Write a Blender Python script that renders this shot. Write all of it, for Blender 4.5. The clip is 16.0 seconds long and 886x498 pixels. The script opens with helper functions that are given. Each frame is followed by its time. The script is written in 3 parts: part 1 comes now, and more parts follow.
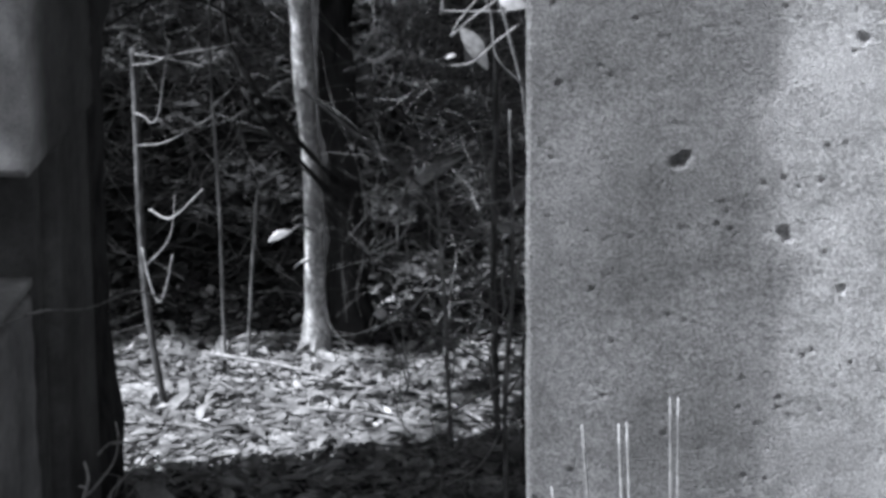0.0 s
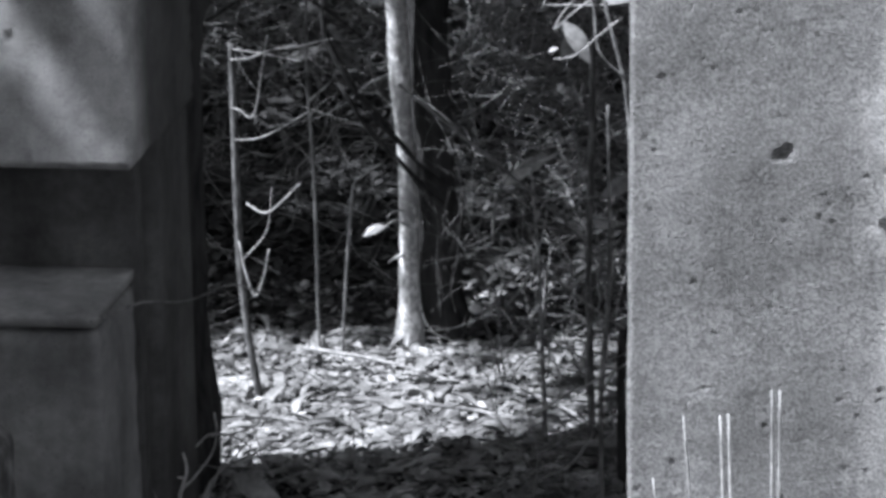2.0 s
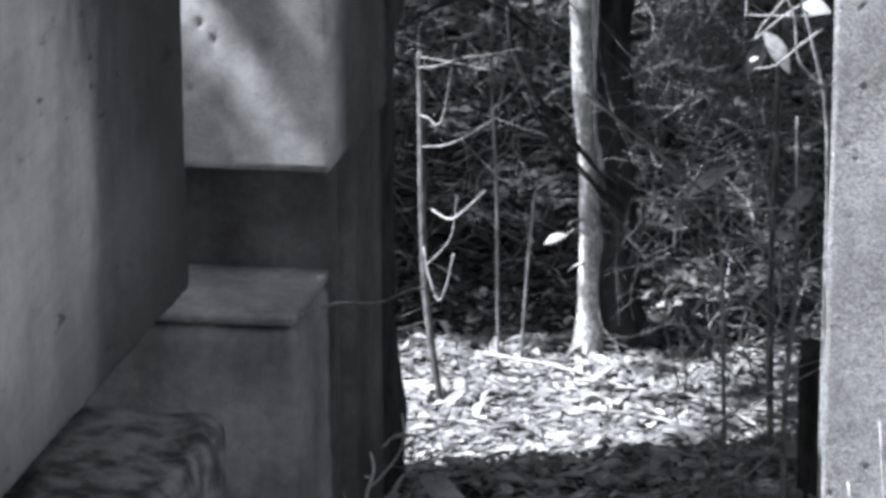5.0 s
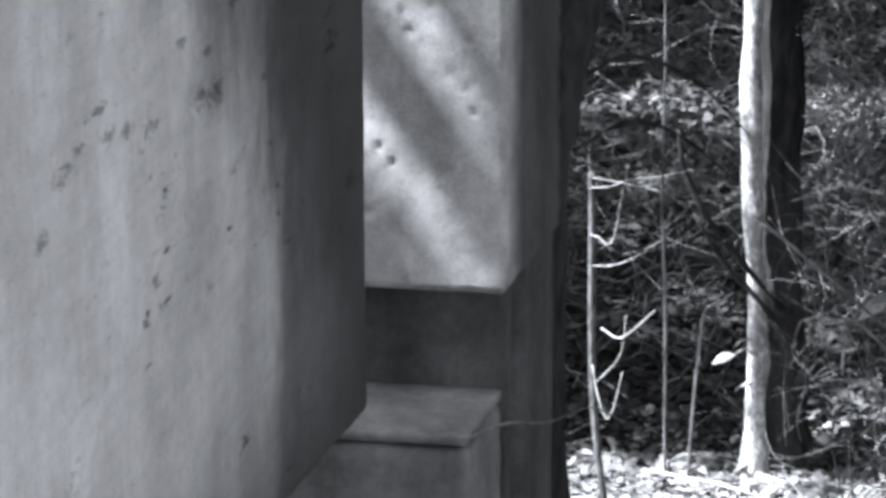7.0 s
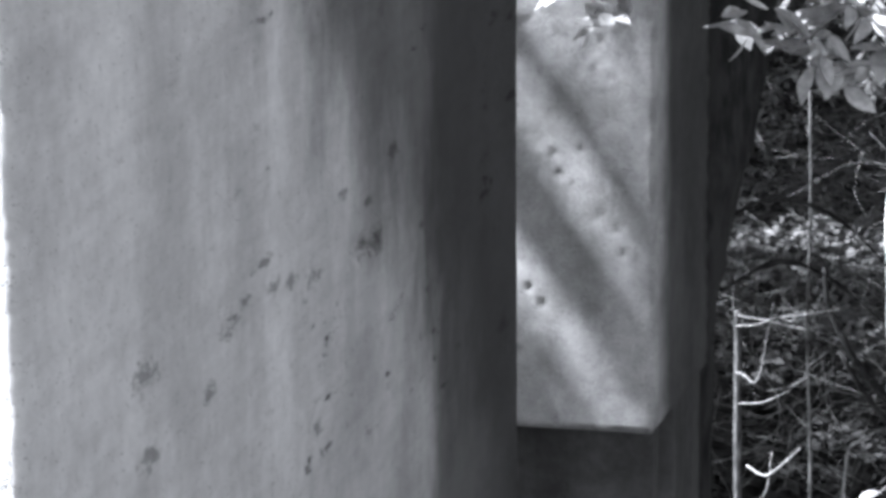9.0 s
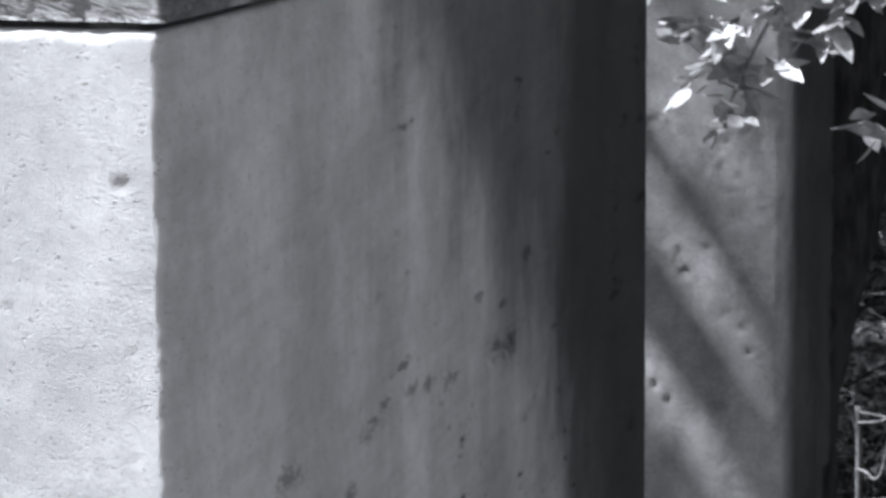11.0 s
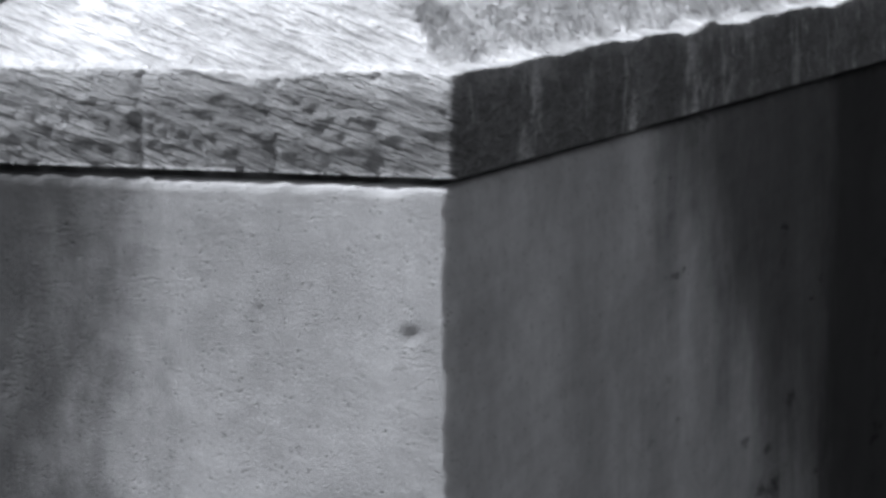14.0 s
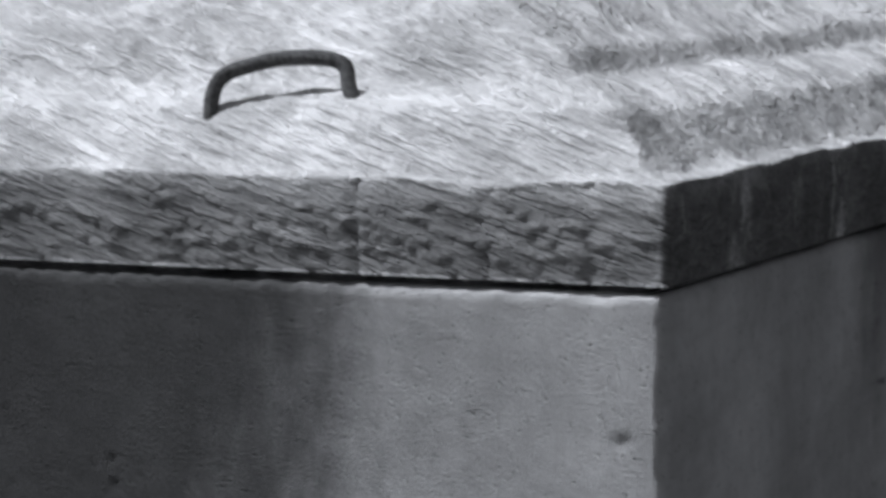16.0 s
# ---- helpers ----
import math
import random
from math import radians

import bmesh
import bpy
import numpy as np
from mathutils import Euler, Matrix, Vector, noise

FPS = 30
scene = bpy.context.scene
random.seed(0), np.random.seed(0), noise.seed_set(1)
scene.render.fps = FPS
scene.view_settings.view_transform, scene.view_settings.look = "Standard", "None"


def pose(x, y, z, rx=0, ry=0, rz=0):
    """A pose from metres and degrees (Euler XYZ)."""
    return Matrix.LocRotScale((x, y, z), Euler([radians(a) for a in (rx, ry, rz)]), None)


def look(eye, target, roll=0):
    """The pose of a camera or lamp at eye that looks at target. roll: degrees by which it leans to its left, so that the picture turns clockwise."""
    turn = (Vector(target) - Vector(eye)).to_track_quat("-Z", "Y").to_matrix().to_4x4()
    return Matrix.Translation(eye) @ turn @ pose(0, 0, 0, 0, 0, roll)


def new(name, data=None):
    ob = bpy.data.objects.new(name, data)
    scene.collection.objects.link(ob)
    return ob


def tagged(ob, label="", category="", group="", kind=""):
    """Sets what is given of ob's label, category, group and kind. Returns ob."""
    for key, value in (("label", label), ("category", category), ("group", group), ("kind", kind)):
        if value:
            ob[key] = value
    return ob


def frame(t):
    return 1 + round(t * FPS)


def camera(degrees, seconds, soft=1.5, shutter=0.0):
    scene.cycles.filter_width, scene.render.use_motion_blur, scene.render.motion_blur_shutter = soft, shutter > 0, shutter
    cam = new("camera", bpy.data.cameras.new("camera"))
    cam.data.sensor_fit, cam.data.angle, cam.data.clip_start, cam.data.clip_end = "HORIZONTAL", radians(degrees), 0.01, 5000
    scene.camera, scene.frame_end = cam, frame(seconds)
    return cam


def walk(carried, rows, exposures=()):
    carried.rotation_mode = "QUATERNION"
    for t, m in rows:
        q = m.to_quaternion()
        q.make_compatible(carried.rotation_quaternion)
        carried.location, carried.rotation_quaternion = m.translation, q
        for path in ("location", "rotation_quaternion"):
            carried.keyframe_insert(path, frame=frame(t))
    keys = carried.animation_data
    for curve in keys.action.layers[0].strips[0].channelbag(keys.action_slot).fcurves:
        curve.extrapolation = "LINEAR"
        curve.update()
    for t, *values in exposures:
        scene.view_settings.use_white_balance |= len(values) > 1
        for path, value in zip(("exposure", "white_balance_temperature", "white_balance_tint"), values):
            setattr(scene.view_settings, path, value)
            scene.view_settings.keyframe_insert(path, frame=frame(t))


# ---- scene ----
cam = camera(16.667, 16.0, soft=3.6, shutter=0.5)


def shot(x, y, z, turn, tilt, roll):
    """Camera pose: eye in metres, turn to the left of +y, tilt up and roll in degrees."""
    return pose(x, y, z, 90 + tilt, 0, turn) @ pose(0, 0, 0, 0, 0, roll)


PATH = [
    (0, shot(1.2965, -2.3907, 1.2413, 5.053, -15.864, -0.35)),
    (0.5, shot(1.2895, -2.3998, 1.2402, 5.429, -15.842, -0.35)),
    (1, shot(1.2827, -2.4089, 1.2392, 5.926, -15.849, -0.50)),
    (1.5, shot(1.2744, -2.4184, 1.2377, 6.328, -15.853, -0.51)),
    (2, shot(1.2635, -2.4281, 1.2350, 6.609, -15.816, -0.52)),
    (2.5, shot(1.2506, -2.4377, 1.2314, 6.914, -15.696, -0.36)),
    (3, shot(1.2371, -2.4494, 1.2287, 7.249, -15.735, -0.47)),
    (3.2, shot(1.2318, -2.4552, 1.2283, 7.370, -15.810, -0.32)),
    (5.3, shot(1.1769, -2.5448, 1.2418, 9.847, -15.323, -0.27)),
    (5.5, shot(1.1738, -2.5522, 1.2462, 10.170, -15.211, -0.24)),
    (6, shot(1.1683, -2.5695, 1.2611, 11.069, -14.751, -0.16)),
    (6.5, shot(1.1647, -2.5857, 1.2787, 11.936, -14.062, -0.30)),
    (7, shot(1.1614, -2.6017, 1.2958, 12.431, -13.559, -0.14)),
    (7.5, shot(1.1575, -2.6184, 1.3100, 12.809, -13.115, -0.08)),
    (8, shot(1.1539, -2.6355, 1.3230, 13.642, -12.505, -0.28)),
    (8.5, shot(1.1502, -2.6523, 1.3351, 14.386, -11.869, -0.41)),
    (9, shot(1.1460, -2.6682, 1.3463, 15.013, -11.246, -0.45)),
    (9.2, shot(1.1440, -2.6741, 1.3505, 15.234, -11.063, -0.40)),
    (11.5, shot(1.1130, -2.7299, 1.3888, 17.573, -9.192, -0.39)),
    (12, shot(1.1057, -2.7427, 1.3956, 18.160, -8.661, -0.31)),
    (12.5, shot(1.0982, -2.7555, 1.4020, 18.852, -8.259, -0.33)),
    (13, shot(1.0913, -2.7684, 1.4083, 19.568, -8.025, -0.10)),
    (13.5, shot(1.0854, -2.7811, 1.4150, 20.560, -7.666, -0.14)),
    (14, shot(1.0811, -2.7935, 1.4224, 21.303, -7.337, -0.35)),
    (14.5, shot(1.0780, -2.8057, 1.4302, 21.980, -7.047, -0.41)),
    (15, shot(1.0757, -2.8178, 1.4382, 22.901, -6.791, -0.50)),
    (15.5, shot(1.0736, -2.8299, 1.4462, 23.883, -6.337, -0.53)),
    (16, shot(1.0712, -2.8420, 1.4542, 24.818, -5.769, -0.39)),
]
EXPOSURES = [(0.0, 0.93), (1.5, 1.2), (3.0, 1.48), (5.5, 2.05), (7.0, 2.38), (9.0, 2.15), (11.5, 1.1), (12.5, 0.68), (14.5, 0.0), (16.0, -0.4)]
walk(cam, PATH, EXPOSURES)

# ---- light: sun from the left and behind, sky ----
SUN_WAY = Vector((0.515, 0.18, -0.84)).normalized()
TINT = (0.955, 0.99, 1.075)
sun = new("sun", bpy.data.lights.new("sun", "SUN"))
sun.data.energy, sun.data.angle, sun.data.color = 5.0, radians(0.53), TINT
sun.matrix_world = look(Vector((0, 0, 0)) - 20 * SUN_WAY, (0, 0, 0))
world = bpy.data.worlds.new("sky")
scene.world = world
world.use_nodes = True
wn, wl = world.node_tree.nodes, world.node_tree.links
sky = wn.new("ShaderNodeTexSky")
sky.sky_type, sky.sun_disc = "NISHITA", False
sky.sun_elevation = math.asin(-SUN_WAY.z)
sky.sun_rotation = math.atan2(-SUN_WAY.x, -SUN_WAY.y)
grey = wn.new("ShaderNodeRGBToBW")
tint = wn.new("ShaderNodeMix")
tint.data_type, tint.blend_type = "RGBA", "MULTIPLY"
tint.inputs[0].default_value = 1.0
tint.inputs[7].default_value = (*TINT, 1)
wl.new(sky.outputs[0], grey.inputs[0])
wl.new(grey.outputs[0], tint.inputs[6])
wl.new(tint.outputs[2], wn["Background"].inputs[0])
wn["Background"].inputs[1].default_value = 0.10


# ---- materials: the film is black and white, so all are greys ----
class Nodes:
    def __init__(self, name):
        self.mat = bpy.data.materials.new(name)
        self.mat.use_nodes = True
        self.tree = self.mat.node_tree
        self.bsdf = self.tree.nodes["Principled BSDF"]
        self.out = self.tree.nodes["Material Output"]
        self.where = self.add("ShaderNodeNewGeometry").outputs["Position"]

    def add(self, kind, **given):
        n = self.tree.nodes.new(kind)
        for key, value in given.items():
            n.inputs[key].default_value = value
        return n

    def link(self, a, b):
        self.tree.links.new(a, b)

    def noise(self, scale, stretch=(1, 1, 1), turn=(0, 0, 0), detail=4.0, rough=0.6):
        m = self.add("ShaderNodeMapping")
        m.vector_type = "TEXTURE"
        m.inputs["Scale"].default_value = tuple(1 / s for s in stretch)
        m.inputs["Rotation"].default_value = turn
        self.link(self.where, m.inputs[0])
        n = self.add("ShaderNodeTexNoise", Scale=scale, Detail=detail, Roughness=rough)
        self.link(m.outputs[0], n.inputs["Vector"])
        return n.outputs["Fac"]

    def ramp(self, value, a, b, low=0.0, high=1.0):
        n = self.add("ShaderNodeMapRange")
        n.interpolation_type = "SMOOTHSTEP"
        for k, v in enumerate((a, b, low, high)):
            n.inputs[k + 1].default_value = v
        self.link(value, n.inputs[0])
        return n.outputs[0]

    def math(self, kind, a, b):
        n = self.add("ShaderNodeMath")
        n.operation = kind
        for k, v in enumerate((a, b)):
            if isinstance(v, (int, float)):
                n.inputs[k].default_value = v
            else:
                self.link(v, n.inputs[k])
        return n.outputs[0]

    def axes(self):
        n = self.add("ShaderNodeSeparateXYZ")
        self.link(self.where, n.inputs[0])
        return n.outputs

    def finish(self, value, height=None, strength=0.3, distance=0.01, rough=0.85):
        c = self.add("ShaderNodeCombineColor")
        for k in range(3):
            self.link(value, c.inputs[k])
        self.link(c.outputs[0], self.bsdf.inputs["Base Color"])
        self.bsdf.inputs["Roughness"].default_value = rough
        self.bsdf.inputs["Specular IOR Level"].default_value = 0.25
        if height is not None:
            b = self.add("ShaderNodeBump", Strength=strength, Distance=distance)
            self.link(height, b.inputs["Height"])
            self.link(b.outputs[0], self.bsdf.inputs["Normal"])
        return self.mat


def concrete(name, base, fine=0.25, blotch=0.3, streak=0.25, bump=0.35, tone_bands=(), lichen=0.0, spots=0.0, wrinkle=0.0, pull=(0.45, 1.3, 1.7), coarse=300, hollow=0.55, cell=170.0, depth=0.006, marks=(), drips=0.0, grit=420):
    """Weathered cast concrete: grain, blotches, rain streaks, tiny air holes, trowel wrinkles, and tone bands (axis,
    from, to, value, value, wander; axis 3 runs to the far top corner).
    """
    n = Nodes(name)
    grain = n.ramp(n.noise(grit, detail=3), 0.3, 0.7, 1 - fine, 1 + fine)
    big = n.ramp(n.noise(5.5, detail=6), 0.3, 0.7, 1 - blotch, 1 + blotch)
    mid = n.ramp(n.noise(38, detail=5), 0.3, 0.7, 1 - 0.4 * blotch, 1 + 0.4 * blotch)
    run = n.ramp(n.noise(6, (1, 1, 0.13), detail=4), 0.32, 0.68, 1 - streak, 1 + streak)
    v = n.math("MULTIPLY", n.math("MULTIPLY", grain, big), n.math("MULTIPLY", mid, run))
    v = n.math("MULTIPLY", v, base)
    cells = n.add("ShaderNodeTexVoronoi", Scale=cell, Randomness=1.0)
    n.link(n.where, cells.inputs["Vector"])
    hole = n.ramp(cells.outputs["Distance"], 0.12, 0.34)
    holes = n.math("MAXIMUM", hole, n.ramp(n.noise(cell * 0.4, detail=1), 0.52, 0.58, 1.0, 0.0))
    v = n.math("MULTIPLY", v, n.ramp(holes, 0, 1, hollow, 1))
    # bands that scale the grey; some paint shade onto side faces
    for axis, start, end, low, high, wander in tone_bands:
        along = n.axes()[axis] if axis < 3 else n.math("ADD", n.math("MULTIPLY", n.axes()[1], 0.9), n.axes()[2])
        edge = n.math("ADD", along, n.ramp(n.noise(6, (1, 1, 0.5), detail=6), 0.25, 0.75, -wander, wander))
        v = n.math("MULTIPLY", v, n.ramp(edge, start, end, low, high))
    if spots:
        speck = n.ramp(n.noise(24, (1, 0.3, 1), detail=5, rough=0.7), 0.57, 0.66)
        speck = n.math("MULTIPLY", speck, n.ramp(n.noise(4.5, (1, 0.5, 1), detail=2), 0.45, 0.62, 0.15, 1.0))
        v = n.math("MULTIPLY", v, n.ramp(n.math("MULTIPLY", speck, n.ramp(n.axes()[1], 0.3, 1.1)), 0, 1, 1.0, 1 - spots))
    for my, mz, size in marks:
        flat = n.add("ShaderNodeVectorMath")
        flat.operation = "MULTIPLY"
        flat.inputs[1].default_value = (1.0, 0.42, 1.0)
        n.link(n.where, flat.inputs[0])
        gap = n.add("ShaderNodeVectorMath")
        gap.operation = "DISTANCE"
        n.link(flat.outputs[0], gap.inputs[0])
        gap.inputs[1].default_value = (0.0, 0.42 * my, mz)
        reach = n.math("ADD", gap.outputs["Value"], n.ramp(n.noise(75, (1, 0.5, 1), detail=5, rough=0.7), 0.25, 0.75, -0.8 * size, 0.8 * size))
        v = n.math("MULTIPLY", v, n.ramp(reach, 0.2 * size, 1.1 * size, 0.5, 1.0))
    if lichen:
        spot = n.ramp(n.noise(26, detail=8, rough=0.75), 0.56, 0.66)
        v = n.math("ADD", v, n.math("MULTIPLY", spot, lichen))
    if drips:
        wash = n.math("MULTIPLY", n.ramp(n.noise(8, (1, 1, 0.3), detail=6, rough=0.7), 0.48, 0.62), n.ramp(n.noise(40, (1, 1, 0.4), detail=5), 0.35, 0.6))
        v = n.math("MULTIPLY", v, n.ramp(n.math("MULTIPLY", wash, n.math("MULTIPLY", n.ramp(n.axes()[2], 1.185, 1.212, 1.0, 0.0), n.ramp(n.axes()[0], -0.02, 0.0))), 0, 1, 1.0, 1 + drips))
    h = n.math("ADD", n.noise(coarse, detail=6, rough=0.7), n.math("MULTIPLY", holes, 0.8 * (1 - hollow) / 0.45))
    if wrinkle:
        for scale, size in ((9, 0.7), (24, 0.5)):
            fold = n.noise(scale, pull, (0.0, radians(17), radians(-17)), detail=4, rough=0.65)
            ridge = n.math("ABSOLUTE", n.math("SUBTRACT", fold, 0.5), 0.0)
            h = n.math("SUBTRACT", h, n.math("MULTIPLY", n.ramp(ridge, 0.0, 0.11, 1.0, 0.0), -wrinkle * size))
            # crests paler: the light they catch is painted in
            v = n.math("MULTIPLY", v, n.ramp(ridge, 0.0, 0.05, 1 + 0.4 * wrinkle * size, 1.0))
        v = n.math("MULTIPLY", v, n.ramp(n.noise(30, pull, (0, radians(17), radians(-17)), detail=6), 0.3, 0.62, 1 - 0.18 * min(1, 2 * wrinkle), 1.05))
    return n.finish(v, h, bump, depth)


def speckled(name, low, high, scale=60, stretch=(1, 1, 1), rough=0.9, bump=0.5, distance=0.006):
    n = Nodes(name)
    a, b = n.noise(scale, stretch, detail=6), n.noise(scale / 9, stretch, detail=4)
    v = n.ramp(n.math("ADD", a, n.math("MULTIPLY", n.math("SUBTRACT", b, 0.5), 0.8)), 0.35, 0.68, low, high)
    return n.finish(v, a, bump, distance, rough)


def leafy(name, low, high, rough, glow):
    """Leaf blades: a grey of its own for each leaf, veins' grain, some light let through."""
    n = Nodes(name)
    geo = n.add("ShaderNodeNewGeometry")
    v = n.add("ShaderNodeMapRange")
    n.link(n.math("POWER", geo.outputs["Random Per Island"], 1.8), v.inputs[0])
    v.inputs[3].default_value, v.inputs[4].default_value = low, high
    v = v.outputs[0]
    v = n.math("MULTIPLY", v, n.ramp(n.noise(70, detail=3), 0.3, 0.7, 0.75, 1.2))
    v = n.math("MULTIPLY", v, n.ramp(n.noise(7, detail=4), 0.35, 0.65, 0.55, 1.2))
    n.finish(v, n.noise(160), 0.2, 0.002, rough)
    n.bsdf.inputs["Specular IOR Level"].default_value = 0.5
    t, mix = n.add("ShaderNodeBsdfTranslucent"), n.add("ShaderNodeMixShader")
    mix.inputs[0].default_value = glow
    c = n.add("ShaderNodeCombineColor")
    for k in range(3):
        n.link(v, c.inputs[k])
    n.link(c.outputs[0], t.inputs[0])
    n.link(n.bsdf.outputs[0], mix.inputs[1])
    n.link(t.outputs[0], mix.inputs[2])
    n.link(mix.outputs[0], n.out.inputs[0])
    return n.mat


SIDE_MARKS = ((0.632, 0.562, 0.015), (0.69, 0.58, 0.009), (0.80, 0.575, 0.012), (0.87, 0.57, 0.011), (0.963, 0.556, 0.015), (1.178, 0.548, 0.017), (1.245, 0.542, 0.018), (1.27, 0.555, 0.012), (1.341, 0.659, 0.012), (1.21, 0.61, 0.009), (0.351, 0.475, 0.017), (0.342, 0.569, 0.019), (0.975, 0.35, 0.011), (0.55, 0.50, 0.012), (1.10, 0.64, 0.009))
# far end, far top corner and the front's left part are darker
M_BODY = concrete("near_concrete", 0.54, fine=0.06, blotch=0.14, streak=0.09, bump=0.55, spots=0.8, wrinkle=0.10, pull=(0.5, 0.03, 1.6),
                  # side's slow fade and dark foot: shade put into the colour
                  tone_bands=((1, 1.46, 1.62, 1.0, 0.33, 0.06), (1, 0.45, 1.5, 1.0, 0.62, 0.2), (3, 1.5, 2.0, 1.0, 0.32, 0.12), (2, -0.14, 0.16, 0.42, 1.0, 0.06), (0, -0.53, -0.21, 0.15, 1.0, 0.10)), marks=SIDE_MARKS)
# fascia darker than the top; its right face has shade put into the colour
M_LID = concrete("lid_concrete", 0.76, fine=0.15, blotch=0.16, streak=0.14, bump=0.9, lichen=0.06, drips=1.2, pull=(0.28, 1.0, 2.4), wrinkle=1.0, hollow=0.85, coarse=140, depth=0.010, tone_bands=((2, 1.185, 1.222, 0.50, 1.0, 0.012), (0, -0.004, 0.004, 1.0, 0.62, 0.002)))
# everything behind the front face darker: the side's shade painted in
M_MID = concrete("middle_concrete", 0.33, blotch=0.25, streak=0.15, bump=0.6, tone_bands=((1, 2.84, 3.0, 1.0, 0.23, 0.03),))
# piers recessed under the body: shade there put into a darker grey
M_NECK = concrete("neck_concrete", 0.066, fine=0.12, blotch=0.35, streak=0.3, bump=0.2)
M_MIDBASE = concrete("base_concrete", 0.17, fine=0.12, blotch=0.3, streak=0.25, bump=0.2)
# end face grows paler beyond x = 1.35
M_SLAB = concrete("slab_concrete", 0.315, fine=0.45, grit=260, blotch=0.2, streak=0.12, bump=1.0, coarse=210, depth=0.012, hollow=0.8, cell=110.0, tone_bands=((0, 1.35, 1.46, 1.0, 2.0, 0.06),))
M_MOSS = speckled("mossy_stone", 0.03, 0.15, 22, bump=1.0, distance=0.014)
M_RUST = speckled("rusty_iron", 0.05, 0.13, 200, rough=0.75)
M_SOIL = speckled("soil", 0.015, 0.06, 45, bump=0.8, distance=0.02)
M_PALEBARK = speckled("pale_bark", 0.3, 0.8, 60, (1, 1, 0.7), bump=1.0)
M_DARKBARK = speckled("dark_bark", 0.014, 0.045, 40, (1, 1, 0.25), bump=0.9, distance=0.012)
M_SAPLING = speckled("sapling_bark", 0.06, 0.2, 70, (1, 1, 0.3))
M_TWIG = speckled("dry_twig", 0.14, 0.36, 50)
# paler twig copy: the sun on the sapling put into its colour
M_PALETWIG = speckled("sunlit_twig", 0.2, 0.42, 60)
M_DIMTWIG = speckled("grey_twig", 0.08, 0.2, 50)
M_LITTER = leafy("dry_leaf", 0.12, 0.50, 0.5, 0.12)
# darker copy of the dry leaf: the bank's shade is in its colour
M_BANKLITTER = leafy("shaded_dry_leaf", 0.07, 0.19, 0.6, 0.12)
# near-black copy: the bank's deep shade put into the leaf colour
M_DARKLEAF = leafy("deep_shade_leaf", 0.012, 0.05, 0.8, 0.05)
M_GREEN = leafy("evergreen_leaf", 0.3, 0.72, 0.3, 0.3)
M_GRASS = leafy("dry_grass", 0.5, 0.68, 0.6, 0.2)


# ---- shapes ----
def lattice(ix, iy, iz, seed):
    h = (ix * 374761393 + iy * 668265263 + iz * 1442695041 + seed * 974634547) & 0x7FFFFFFF
    h = ((h ^ (h >> 13)) * 1274126177) & 0x7FFFFFFF
    return ((h ^ (h >> 16)) & 0xFFFFFF) / 0xFFFFFF


def vnoise(p, seed=0):
    """Smooth value noise from 0 to 1 at rows of points."""
    i = np.floor(p).astype(np.int64)
    f = p - i
    f = f * f * (3 - 2 * f)
    out = 0
    for dx in (0, 1):
        for dy in (0, 1):
            for dz in (0, 1):
                w = np.abs(1 - dx - f[:, 0]) * np.abs(1 - dy - f[:, 1]) * np.abs(1 - dz - f[:, 2])
                out = out + w * lattice(i[:, 0] + dx, i[:, 1] + dy, i[:, 2] + dz, seed)
    return out


def fbm(p, scale, octaves=4, seed=0):
    total, amp, norm = 0, 1.0, 0.0
    for k in range(octaves):
        total = total + amp * vnoise(p * scale * 2**k, seed + k)
        norm += amp
        amp *= 0.5
    return total / norm - 0.5


def mesh_of(name, verts, faces, material, smooth=True):
    me = bpy.data.meshes.new(name)
    me.from_pydata(np.asarray(verts).tolist(), [], np.asarray(faces).tolist() if isinstance(faces, np.ndarray) else faces)
    me.materials.append(material)
    me.polygons.foreach_set("use_smooth", [smooth] * len(me.polygons))
    me.update()
    return me


def thing(name, base, label, category, group="", kind=""):
    ob = new(name)
    ob.location = base
    ob.empty_display_size = 0.1
    return tagged(ob, label, category, group, kind)


def origin(ob):
    place = Vector(ob.location)
    while ob.parent:
        ob = ob.parent
        place = place + ob.location
    return place


def part(name, shape, material, parent, label=""):
    """Links one mesh, given as (verts, faces) in the world, under a thing or a part."""
    verts, faces = shape
    at = np.array(origin(parent))
    ob = new(name, mesh_of(name, np.asarray(verts) - at, faces, material))
    ob.parent = parent
    return tagged(ob, label)


def steps(lo, hi, step, dense=None):
    """Coordinates from lo to hi, closer together within the dense stretch (a, b, step)."""
    if not dense:
        return np.linspace(lo, hi, max(2, int(round((hi - lo) / step)) + 1))
    a, b, s = max(lo, dense[0]), min(hi, dense[1]), dense[2]
    out = [np.linspace(a, b, max(2, int(round((b - a) / s)) + 1))]
    if a > lo:
        out.insert(0, np.linspace(lo, a, max(2, int((a - lo) / step) + 1))[:-1])
    if b < hi:
        out.append(np.linspace(b, hi, max(2, int((hi - b) / step) + 1))[1:])
    return np.concatenate(out)


